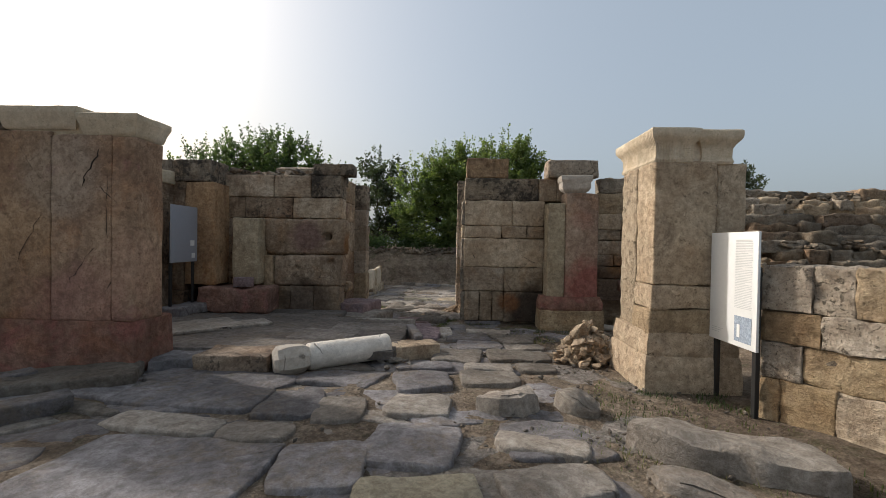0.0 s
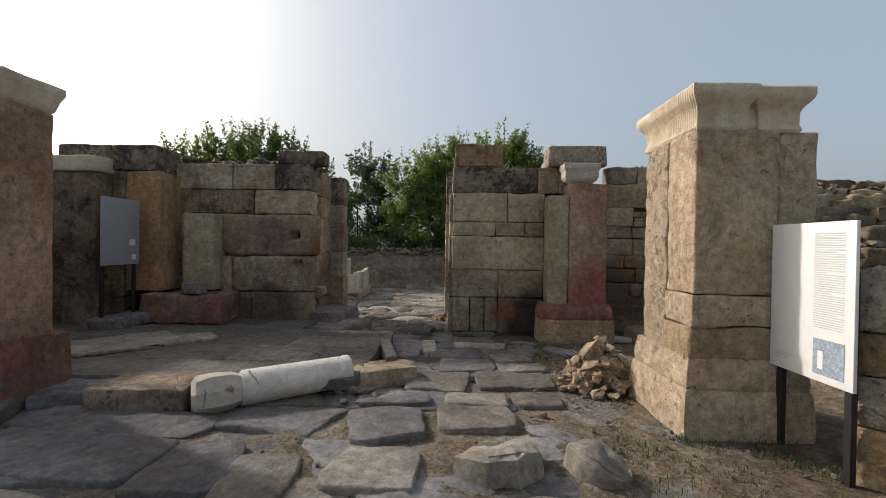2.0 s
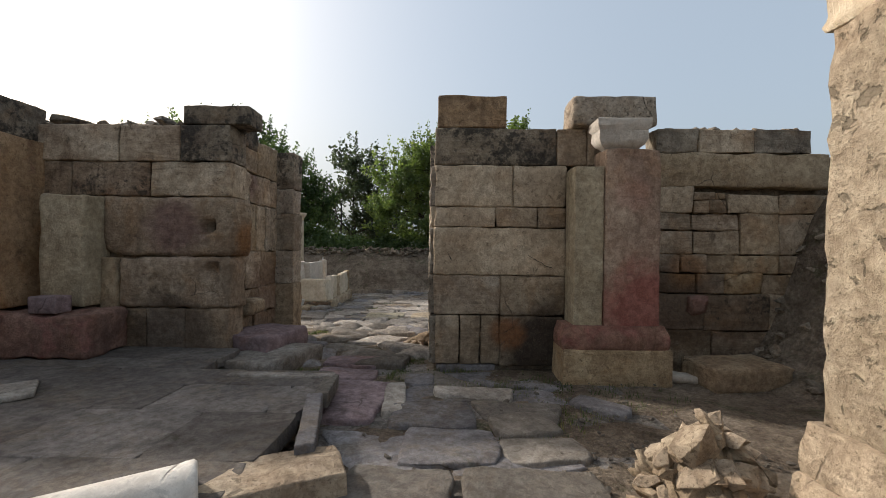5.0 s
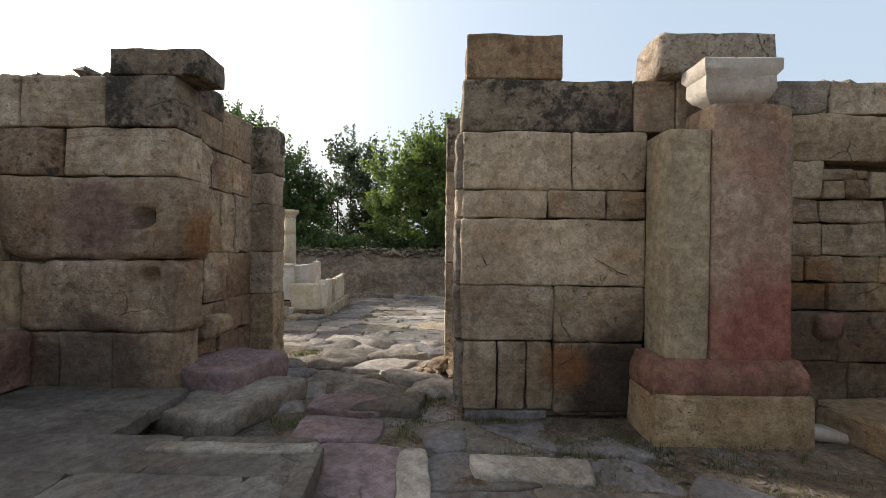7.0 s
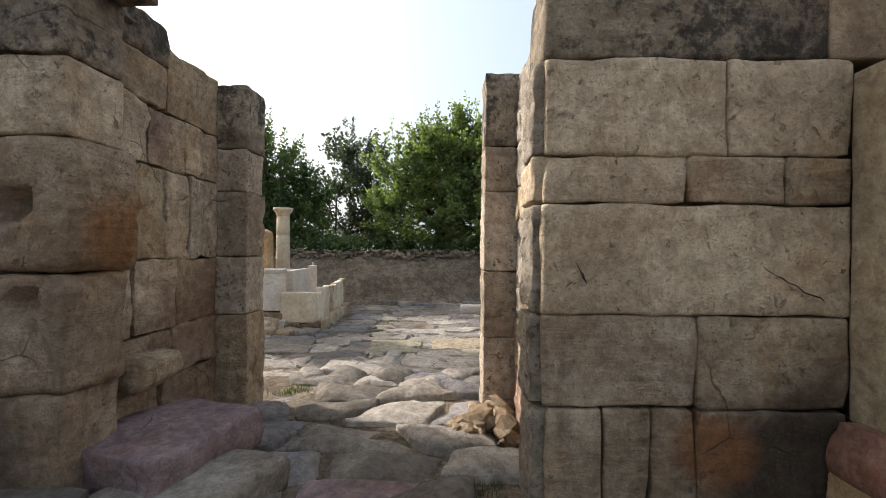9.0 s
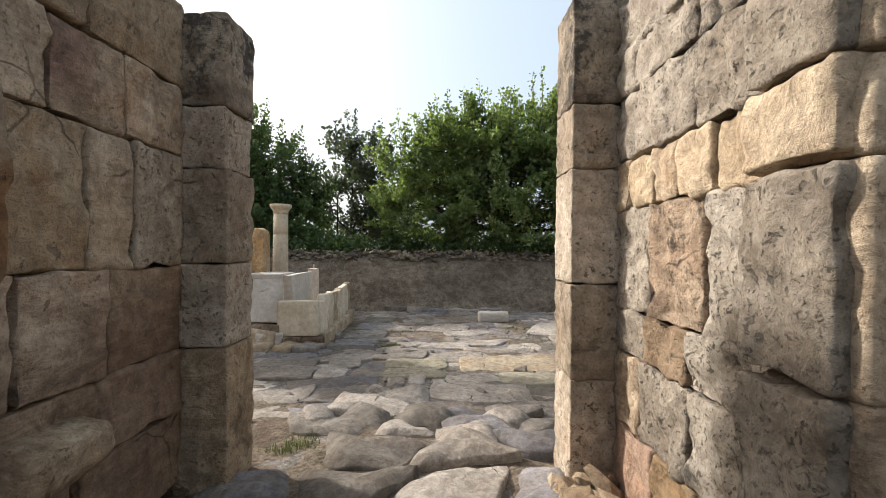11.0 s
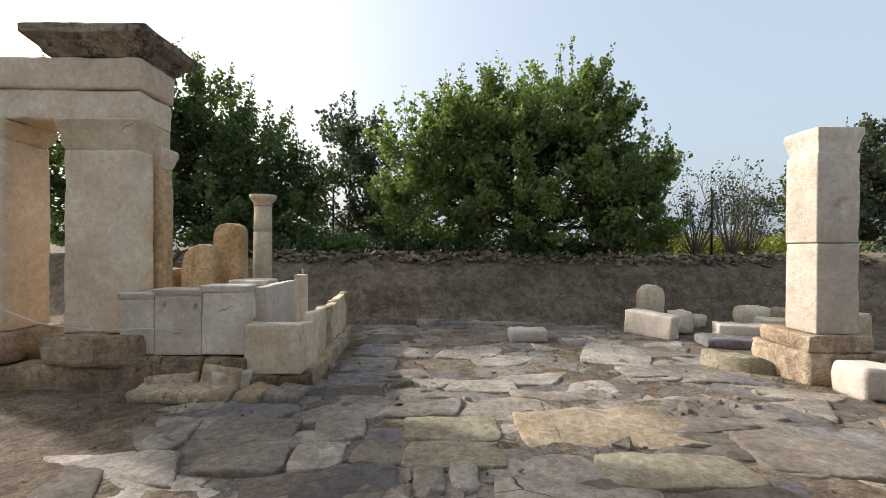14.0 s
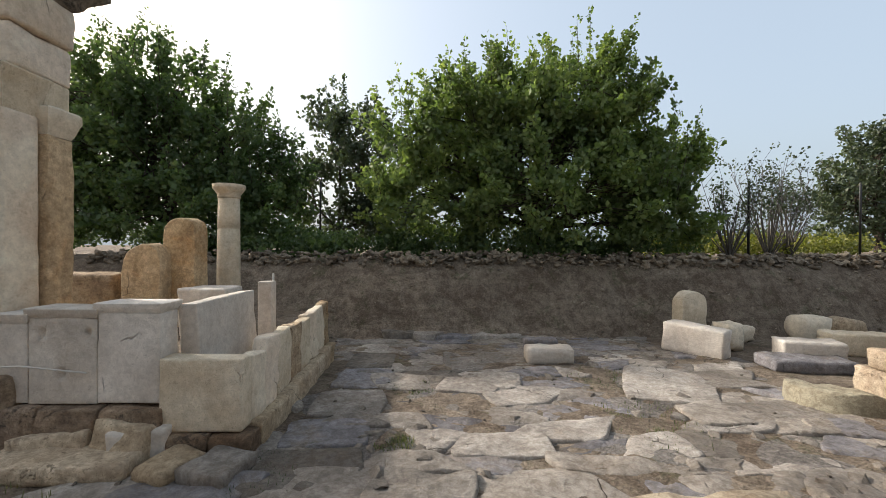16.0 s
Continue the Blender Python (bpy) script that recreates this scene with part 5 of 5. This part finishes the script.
def tree(x, y, label, clumps, leaves, size, material, trunk_r=0.16, shoot=13):
    """clumps: (dx, dy, z, rx, ry, rz) of the crown, in metres from the foot; each is broken into uneven boughs."""
    z0 = ground_height(x, y) - 0.1
    t = thing("tree", label, "tree", at=(x, y, z0))
    mesh_object("trunk", *tube([(0, 0, 0), (0.05, 0.02, 0.6), (0.0, 0.05, 1.3)], (trunk_r * 1.3, trunk_r, trunk_r * 0.9)), BARK, t)
    chunks, boughs, shoots = [], [], []
    for dx, dy, z, rx, ry, rz in clumps:
        p, e = Vector((0, 0.05, 1.0)), Vector((dx, dy, z + rz * 0.5))
        m = p.lerp(e, 0.5) + Vector((random.uniform(-.3, .3), random.uniform(-.3, .3), -0.2))
        chunks.append(tube([p, m, e], (trunk_r * 0.6, trunk_r * 0.38, 0.02), 5))
        boughs.append((dx, dy, z - rz * 0.1, rx * 0.70, ry * 0.70, rz * 0.70))
        for k in range(int(9 * rx * rz) + 6):   # leafy plumes that spread up and out from the clump
            a, u = random.uniform(0, 6.283), random.uniform(-0.8, 0.95)
            r = math.sqrt(1 - u * u)
            q = Vector((dx + rx * r * 0.72 * math.cos(a), dy + ry * r * 0.72 * math.sin(a), z + rz * u * 0.72))
            way = Vector((0.9 * r * math.cos(a), 0.7 * r * math.sin(a), 0.45 + 0.6 * u)) + Vector((random.uniform(-.3, .3), random.uniform(-.3, .3), random.uniform(-.2, .2)))
            w = random.uniform(0.2, 0.36)
            for h in range(4):
                c = q + way * (0.24 * h)
                boughs.append((c.x, c.y, c.z, w * (1.15 - 0.2 * h), w * (1.15 - 0.2 * h), w * (1.0 - 0.15 * h)))
            chunks.append(tube([m.lerp(e, random.random()), q, q + way * 0.8], (trunk_r * 0.15, 0.012, 0.005), 4))
        for k in range(shoot):
            u, v = random.uniform(-.85, .85), random.uniform(-.6, .6)
            top = z + rz * math.sqrt(max(0.03, 1 - 0.8 * (u * u + v * v))) * 0.92
            foot = Vector((dx + rx * u, dy + ry * v, top - 0.5))
            tip = foot + Vector((0.35 * u, 0.2 * v, random.uniform(0.7, 1.35)))
            chunks.append(tube([foot, tip], (0.012, 0.004), 4))
            for w in range(5):
                c = foot.lerp(tip, 0.2 + w * 0.2)
                shoots.append((c.x, c.y, c.z, 0.17 - 0.02 * w, 0.17 - 0.02 * w, 0.22))
    tagged(mesh_object("branch", *join(chunks), BARK, t), kind="stuff")
    crown_mesh("crown", boughs, leaves, size, material, t)
    crown_mesh("crown_shoot", shoots, 20 * len(shoots) // 2, size * 0.85, material, t, 0.5)
    return t


tree(1.4, 23.6, "broad dense green mulberry tree above the stone bank", [(0.5, 0.0, 2.9, 3.0, 2.2, 2.4), (1.5, 0.1, 4.5, 1.7, 1.7, 1.9), (-3.3, -0.1, 3.0, 1.6, 1.5, 1.9), (-2.1, -0.2, 3.7, 1.6, 1.6, 1.9), (-0.5, 0.0, 4.1, 1.7, 1.7, 1.9), (2.2, 0.0, 3.9, 1.2, 1.3, 1.7), (3.0, 0.0, 2.6, 1.5, 1.5, 1.5), (0.5, -1.0, 1.5, 3.6, 1.5, 1.5), (-2.9, -0.4, 1.4, 2.0, 1.4, 1.4), (3.9, 0.1, 2.1, 0.9, 0.8, 0.8), (4.4, 0.1, 2.9, 0.45, 0.4, 0.3), (3.5, -0.4, 1.1, 1.5, 1.2, 0.9)], 72000, 0.15, LEAF)
tree(-9.8, 24.5, "broad dark green mulberry tree behind the portico", [(-4.6, 0, 3.6, 2.4, 2.0, 2.6), (-2.0, 0, 4.2, 2.5, 2.0, 2.8), (-0.2, 0, 4.3, 2.0, 1.9, 2.6), (1.9, 0, 3.0, 1.6, 1.6, 2.0), (3.0, 0, 2.0, 1.2, 1.3, 1.5), (-0.6, -0.3, 2.6, 3.6, 1.9, 2.1), (0.5, -0.8, 1.4, 3.4, 1.6, 1.5), (-3.6, -0.5, 1.5, 3.2, 1.6, 1.6), (3.1, -0.5, 1.2, 1.5, 1.3, 1.1)], 64000, 0.155, LEAF_DARK)
# haze over this farther tree is put into its grey leaf colour
tree(-5.2, 27.2, "thin greyish green tree between the broad trees", [(0.0, 0, 4.0, 1.3, 1.1, 2.1), (1.2, 0, 3.5, 1.2, 1.1, 2.0), (-1.2, 0, 2.4, 1.0, 1.0, 1.4), (0.3, 0, 1.2, 2.0, 1.2, 1.0), (1.8, 0, 1.4, 1.6, 1.2, 1.2)], 9000, 0.18, LEAF_GREY, 0.1, 9)
tree(15.2, 27.0, "rounded olive green tree at the field edge", [(0, 0, 3.0, 2.0, 2.0, 2.0), (1.8, 0, 3.7, 2.2, 1.8, 2.2), (-1.0, 0, 1.9, 1.9, 1.6, 1.7), (2.5, 0, 1.5, 2.4, 1.8, 1.5)], 26000, 0.15, LEAF_GREY, 0.16, 3)


def bare_shrub(x, y, h, label, leaves):
    z0 = ground_height(x, y) - 0.05
    t = thing("shrub", label, "shrub", "bare shrubs", (x, y, z0))
    chunks, tips = [], []
    for _ in range(26):
        a = random.uniform(0, 6.28)
        lean = random.uniform(0.05, 0.38)
        top = Vector((math.cos(a) * lean * h, math.sin(a) * lean * h, h * random.uniform(0.55, 1.0)))
        mid = top * 0.5 + Vector((random.uniform(-.1, .1), random.uniform(-.1, .1), -0.1))
        chunks.append(tube([(0, 0, 0), mid, top], (0.022, 0.014, 0.004), 4))
        for _ in range(6):
            s = mid.lerp(top, random.random())
            e = s + Vector((random.uniform(-.3, .3), random.uniform(-.3, .3), random.uniform(0.15, 0.5)))
            chunks.append(tube([s, e], (0.007, 0.003), 3))
            tips.append((*e, 0.14, 0.14, 0.18))
    tagged(mesh_object("twig", *join(chunks), TWIG, t), kind="stuff")
    crown_mesh("leaves", tips, leaves, 0.09, LEAF_GREY, t)
    return t


bare_shrub(7.0, 23.4, 2.5, "thin half-bare shrub above the bank", 700)
bare_shrub(8.3, 23.6, 3.0, "thin half-bare shrub beside the fence post", 1000)
bare_shrub(9.2, 24.0, 2.6, "thin half-bare shrub before the olive tree", 700)


# ---- hedge, weeds and grass ----
def band(name, label, category, spots, count, size, material):
    ob = crown_mesh(name, spots, count, size, material, None, 0.9)
    return tagged(ob, label, category, kind="stuff")


low_spots = []
for k in range(110):
    x = random.uniform(-9, 6.5)
    low_spots.append((x, 22.9 + random.uniform(-.4, .8), ground_height(x, 22.9) + 0.25, 0.6, 0.4, random.uniform(0.25, 0.6)))
band("undergrowth", "dark green undergrowth along the top of the bank", "undergrowth", low_spots, 11000, 0.13, LEAF_DARK)
weed_spots = [(random.uniform(5.6, 13), 24.5 + random.uniform(-.8, 3), 1.35 + random.uniform(0, .3), 0.6, 0.5, 0.35) for _ in range(46)]
band("weeds", "yellow-green weeds on the field behind the bank", "weeds", weed_spots, 6000, 0.13, LEAF_YELLOW)
far_spots = [(x + random.uniform(-2, 2), 75 + random.uniform(-4, 4), 1.8 + random.uniform(0, 1.2), 3.0, 2.0, random.uniform(1.2, 2.6)) for x in range(-90, 130, 3)]
band("far_hedge", "distant line of grey-green trees across the field", "hedge", far_spots, 26000, 0.5, LEAF_GREY)


def grass(name, label, areas, count, height):
    """Thin bent blades, scattered thickly round the given spots (x, y, radius)."""
    rng = np.random.default_rng(seed())
    verts, faces = [], []
    for k in range(count):
        cx, cy, r = areas[rng.integers(len(areas))]
        a, d = rng.uniform(0, 6.283), r * rng.random() ** 0.6
        x, y = cx + d * math.cos(a), cy + d * math.sin(a)
        if fbm((x * 2.5, y * 2.5, 4.0), 2) < -0.15:
            continue
        z = ground_height(x, y) - 0.03
        h, w, t = height * rng.uniform(0.35, 1.0), 0.004, rng.uniform(0, 6.283)
        lx, ly = math.cos(t), math.sin(t)
        bend = rng.uniform(0.1, 0.6) * h
        b = len(verts)
        verts += [(x - ly * w, y + lx * w, z), (x + ly * w, y - lx * w, z), (x + lx * bend * 0.4 + ly * w * .7, y + ly * bend * 0.4 - lx * w * .7, z + h * 0.6), (x + lx * bend * 0.4 - ly * w * .7, y + ly * bend * 0.4 + lx * w * .7, z + h * 0.6), (x + lx * bend, y + ly * bend, z + h)]
        faces += [(b, b + 1, b + 2, b + 3), (b + 3, b + 2, b + 4)]
    return tagged(mesh_object(name, verts, faces, GRASS, smooth=False), label, "grass", kind="stuff")


grass("grass", "sparse dry grass beside the street and pillar", [(1.7, 4.0, 0.5), (2.3, 3.4, 0.6), (1.5, 3.0, 0.4), (1.9, 4.4, 0.4), (2.7, 4.2, 0.3), (1.2, 6.8, 0.5), (1.6, 7.4, 0.5), (0.9, 7.8, 0.4), (-0.2, 8.2, 0.25), (-0.15, 8.7, 0.25), (0.4, 8.2, 0.4), (2.4, 2.6, 0.5), (0.9, 3.2, 0.3), (0.6, 8.3, 0.35), (1.1, 8.1, 0.4), (-1.25, 8.35, 0.2), (1.5, 7.9, 0.4), (2.3, 7.6, 0.5), (-0.1, 9.1, 0.2)], 8000, 0.065)
grass("grass", "green tufts in the joints of the court", [(1.1, 16.5, 0.7), (1.1, 17.5, 0.6), (0.9, 15.6, 0.5), (-2.05, 10.9, 0.25), (-1.1, 11.6, 0.4), (-1.8, 15.3, 0.2), (-1.7, 17.0, 0.3), (1.9, 12.9, 0.3), (-2.9, 14.7, 0.4), (-1.2, 13.2, 0.4), (0.2, 12.1, 0.4), (3.6, 15.4, 0.35), (-4.8, 14.4, 0.7)], 5500, 0.07)


# ---- rubble ----
def shard():
    """An angular broken stone, about one metre across."""
    bm = bmesh.new()
    s = (random.uniform(0.9, 1.5), random.uniform(0.7, 1.1), random.uniform(0.5, 0.9))
    for _ in range(18):
        d = Vector((random.gauss(0, 1), random.gauss(0, 1), random.gauss(0, 1))).normalized() * random.uniform(0.36, 0.55)
        bm.verts.new((d.x * s[0], d.y * s[1], d.z * s[2]))
    hull = bmesh.ops.convex_hull(bm, input=bm.verts)
    inner = [v for v in hull["geom_interior"] if isinstance(v, bmesh.types.BMVert)]
    bmesh.ops.delete(bm, geom=inner, context="VERTS")
    bm.verts.index_update()
    out = [v.co.copy() for v in bm.verts], [tuple(v.index for v in f.verts) for f in bm.faces]
    bm.free()
    return out


SHAPES = [shard() for k in range(16)]


def scatter(name, label, places, material, category="rubble"):
    """Loose stones joined into one mesh: places of (x, y, z, size)."""
    chunks = []
    for x, y, z, s in places:
        m = pose(x, y, z, random.uniform(-25, 25), random.uniform(-25, 25), random.uniform(0, 360))
        v, f = random.choice(SHAPES)
        chunks.append(([m @ (p * s) for p in v], f))
    return tagged(mesh_object(name, *join(chunks), material, smooth=False), label, category, kind="stuff")


spots = []
for k in range(900):
    x = random.uniform(-10, 12)
    y = bank_foot(x) + 1.15 + abs(random.gauss(0, 0.35))
    spots.append((x, y, ground_height(x, y) + random.uniform(-0.02, 0.16), random.uniform(0.10, 0.24)))
scatter("dry_stones", "grey dry stones heaped along the top of the bank", spots, RUBBLE)
spots = []
for k in range(260):
    x, d = random.uniform(-8, 10), random.random()
    y = bank_foot(x) - 0.3 + d * 1.5
    spots.append((x, y, ground_height(x, y), random.uniform(0.03, 0.11)))
scatter("bank_stones", "small stones stuck in the eroded earth bank", spots, RUBBLE)
spots = []
for k in range(700):
    x, y = random.choice([(random.uniform(1.2, 2.7), random.uniform(2.2, 8.3)), (random.uniform(-4.5, 4.5), random.uniform(11.2, 20.5)), (random.uniform(-1.5, 2), random.uniform(1.5, 8.3))])
    if y < 8.4 and x < -0.4 and y > 4.6:
        continue
    spots.append((x, y, ground_height(x, y) + 0.005, random.uniform(0.015, 0.055) * (1.6 if random.random() < 0.08 else 1)))
scatter("pebbles", "small loose stones strewn over the ground", spots, PAVING_WARM, "pebbles")


spots = []
for k in range(420):
    x, y = random.uniform(-3.0, 3.6), random.uniform(11.4, 20.4)
    if fbm((x * 0.9, y * 0.9, 21.0), 2) > 0.30 or random.random() < 0.25:
        spots.append((x, y, ground_height(x, y) - 0.03, random.uniform(0.08, 0.24)))
scatter("court_stones", "broken pale stones bedded in the worn court", spots, PAVING_COURT)


def heap(x, y, r, h, n, size, material, label):
    """A heap of broken stones: the larger pieces as parts over a joined rest."""
    z0 = ground_height(x, y)
    t = thing("rubble_heap", label, "rubble heap", at=(x, y, z0))
    for k in range(n):
        a, d = random.uniform(0, 6.283), r * random.random() ** 0.6 * (0.55 if k < n // 8 else 1.0)
        s = (1.9 if k < n // 8 else 1.0) * size * random.uniform(0.6, 1.25)
        v, f = random.choice(SHAPES)
        me = mesh_object("stone", [p * s for p in v], f, material, t, smooth=False)
        me.matrix_basis = pose(d * math.cos(a), d * math.sin(a), h * (1 - (d / r) ** 1.5) * random.uniform(0.3, 1.0) + 0.02, random.uniform(-40, 40), random.uniform(-40, 40), random.uniform(0, 360))
    return t


def split_stone(name, x, y, sx, sy, thick, top, turn, material, label, lean=(0, 0), rough=0.05):
    """A broken slab with an uneven many-cornered outline and a split, rather flat top."""
    poly = []
    for k in range(9):
        a = 2 * math.pi * k / 9
        r = random.uniform(0.86, 1.14) / max(abs(math.cos(a)) ** 0.7, abs(math.sin(a)) ** 0.7) ** 0.6
        poly.append(Vector((math.cos(a) * sx / 2 * r, math.sin(a) * sy / 2 * r, 0)))
    v, f = slab_data(poly, seed(), thick, 0.0, 0.015, rough, 1.6)
    ob = mesh_object(name, v, f, material)
    ob.data.set_sharp_from_angle(angle=radians(42))
    ob.matrix_basis = pose(x, y, ground_height(x, y) + top, lean[0], lean[1], turn)
    return tagged(ob, label, "stone", "rough street stones")


split_stone("rough_stone", 0.52, 3.88, 0.62, 0.42, 0.3, 0.11, 12, PAVING_COURT, "rough broken tan stone bedded in the street", (-4, -6), 0.08)
split_stone("rough_stone", 1.16, 3.86, 0.44, 0.36, 0.3, 0.11, -35, PAVING_COURT, "rough pale angular stone bedded in the street", (5, 9), 0.07)
split_stone("fallen_block", 1.98, 3.02, 1.30, 0.50, 0.34, 0.15, -24, PAVING_COURT, "long rough pale block fallen by the path", (-5, 2))
split_stone("flat_stone", 1.55, 2.62, 0.62, 0.30, 0.2, 0.05, -26, PAVING_WARM, "low worn stone below the fallen block", (-3, 2), 0.04)
split_stone("boulder", 3.45, 16.35, 1.05, 0.75, 0.4, 0.18, -25, PAVING_YELLOW, "smooth tan boulder beside the pillar plinth", (-8, 4), 0.07)
lump = heap(1.78, 5.66, 0.42, 0.50, 130, 0.13, LIMESTONE, "ragged heap of tan rubble masonry beside the pillar")
v, f = stone_data(0.56, 0.52, 0.44, seed(), 0.18, 0.08, 0.03, taper=0.3, freq=9.0)
mesh_object("core", v, f, LIMESTONE, lump, smooth=False).location = (0.0, 0.0, 0.14)
heap(0.02, 9.75, 0.34, 0.12, 26, 0.19, LIMESTONE, "heap of broken tan rubble at the jamb foot")
heap(0.15, 10.15, 0.26, 0.10, 14, 0.18, LIMESTONE, "small heap of rubble against the jamb")
heap(-0.72, 5.12, 0.22, 0.05, 8, 0.10, PAVING_WARM, "broken stone pieces under the kerb")
for x, y, sx, sy, sz, turn, m, text in ((3.15, 8.2, 0.5, 0.22, 0.10, -20, MARBLE, "flat whitish stone beside the pilaster"), (3.6, 8.1, 0.9, 0.6, 0.28, 5, W, "low tan block below the wall"), (-3.9, 15.0, 0.45, 0.3, 0.30, 12, MARBLE, "broken pale slab on the footing")):
    loose(x, y, sx, sy, sz, m, "loose_stone", text, "stone", turn=turn)

# ---- stepped rubble terraces on the rise ----
terrace = thing("terrace_wall", "stepped rubble terrace of rough stones, upper courses paler to look sunlit", "terrace wall")
for k in range(9):
    z0 = 1.20 + 0.145 * k
    y0, x = 6.35 + 0.13 * k, 4.6 + random.uniform(0, 0.3)
    # sunlight on courses 6 and 7 is put into their paler stone colours
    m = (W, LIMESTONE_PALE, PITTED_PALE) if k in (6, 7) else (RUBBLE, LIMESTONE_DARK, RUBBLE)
    while x < 9.5:
        d = random.uniform(0.18, 0.5) if k in (6, 7) or random.random() < 0.3 else random.uniform(0.6, 1.4)
        tall = random.uniform(0.10, 0.17)
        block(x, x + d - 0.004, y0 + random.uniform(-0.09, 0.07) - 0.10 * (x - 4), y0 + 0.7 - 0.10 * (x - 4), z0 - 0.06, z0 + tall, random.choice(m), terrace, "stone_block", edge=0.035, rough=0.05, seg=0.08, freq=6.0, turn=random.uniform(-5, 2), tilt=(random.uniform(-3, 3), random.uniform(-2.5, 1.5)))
        x += d
spots = []
for k in range(260):
    x, u = random.uniform(4.5, 9.4), random.choice((0.05, 0.3, 0.95, 1.0)) + random.uniform(-0.05, 0.05)
    spots.append((x, 6.30 + 1.15 * u - 0.10 * (x - 4), 1.22 + 1.2 * u, random.uniform(0.06, 0.17)))
tagged(scatter("terrace_rubble", "broken stones lying between the terrace courses", spots, RUBBLE), kind="stuff")
spots = [(x, y, ground_height(x, y) - 0.01, random.uniform(0.08, 0.2)) for x, y in ((random.uniform(3.8, 12), random.uniform(7.2, 10.5)) for _ in range(420))]
scatter("hill_rubble", "loose grey rubble over the rise", spots, RUBBLE)
spots = [(random.uniform(2.95, 4.7), random.uniform(8.62, 8.85), 2.86, random.uniform(0.08, 0.2)) for _ in range(50)]
spots += [(random.uniform(5.0, 8.8), random.uniform(8.75, 9.25), 2.56, random.uniform(0.10, 0.24)) for _ in range(70)]
scatter("wall_rubble", "small rubble on the broken wall top", spots, RUBBLE)
spots = [(x, random.uniform(8.75, 9.15), 2.72 + 0.17 * k + random.uniform(0, 0.06), random.uniform(0.18, 0.34)) for k in range(2) for x in np.arange(-7.0, -3.0 + 0.6 * k, 0.16)]
scatter("wall_rubble", "rough dark rubble along the top of the wall core", spots, LIMESTONE_LICHEN)
spots = [(random.uniform(-4.85, -2.5), random.uniform(8.6, 8.85), 2.86, random.uniform(0.07, 0.17)) for _ in range(45)]
scatter("wall_rubble", "small dark rubble on the lichened wall top", spots, LIMESTONE_LICHEN)


# ---- fence posts and poles ----
def post(x, y, h, r, material, label):
    z0 = ground_height(x, y) - 0.1
    ob = lathe("fence_post", [(r, 0.0), (r, h - 0.02), (r * 0.7, h)], material, None, sides=8, m=pose(x, y, z0), rough=0.0)
    return tagged(ob, label, "post", "fence posts")


post(7.4, 23.2, 2.3, 0.035, STEEL_DARK, "thin dark steel fence post above the bank")
post(-5.4, 25.5, 2.6, 0.035, STEEL_DARK, "thin dark steel fence post between the trees")
post(10.6, 23.2, 2.3, 0.03, STEEL_DARK, "thin dark steel fence post by the olive tree")
post(-4.35, 18.9, 1.55, 0.02, ROPE, "thin white rod standing behind the parapet")

rope = tagged(mesh_object("rope", *tube([(-6.85, 15.0, 0.60), (-6.3, 14.95, 0.42), (-5.6, 14.93, 0.34), (-4.95, 14.98, 0.36), (-4.4, 15.0, 0.30)], (0.008, 0.008, 0.008, 0.008, 0.008), 6), ROPE), "thin pale barrier rope slung before the portico", "rope")
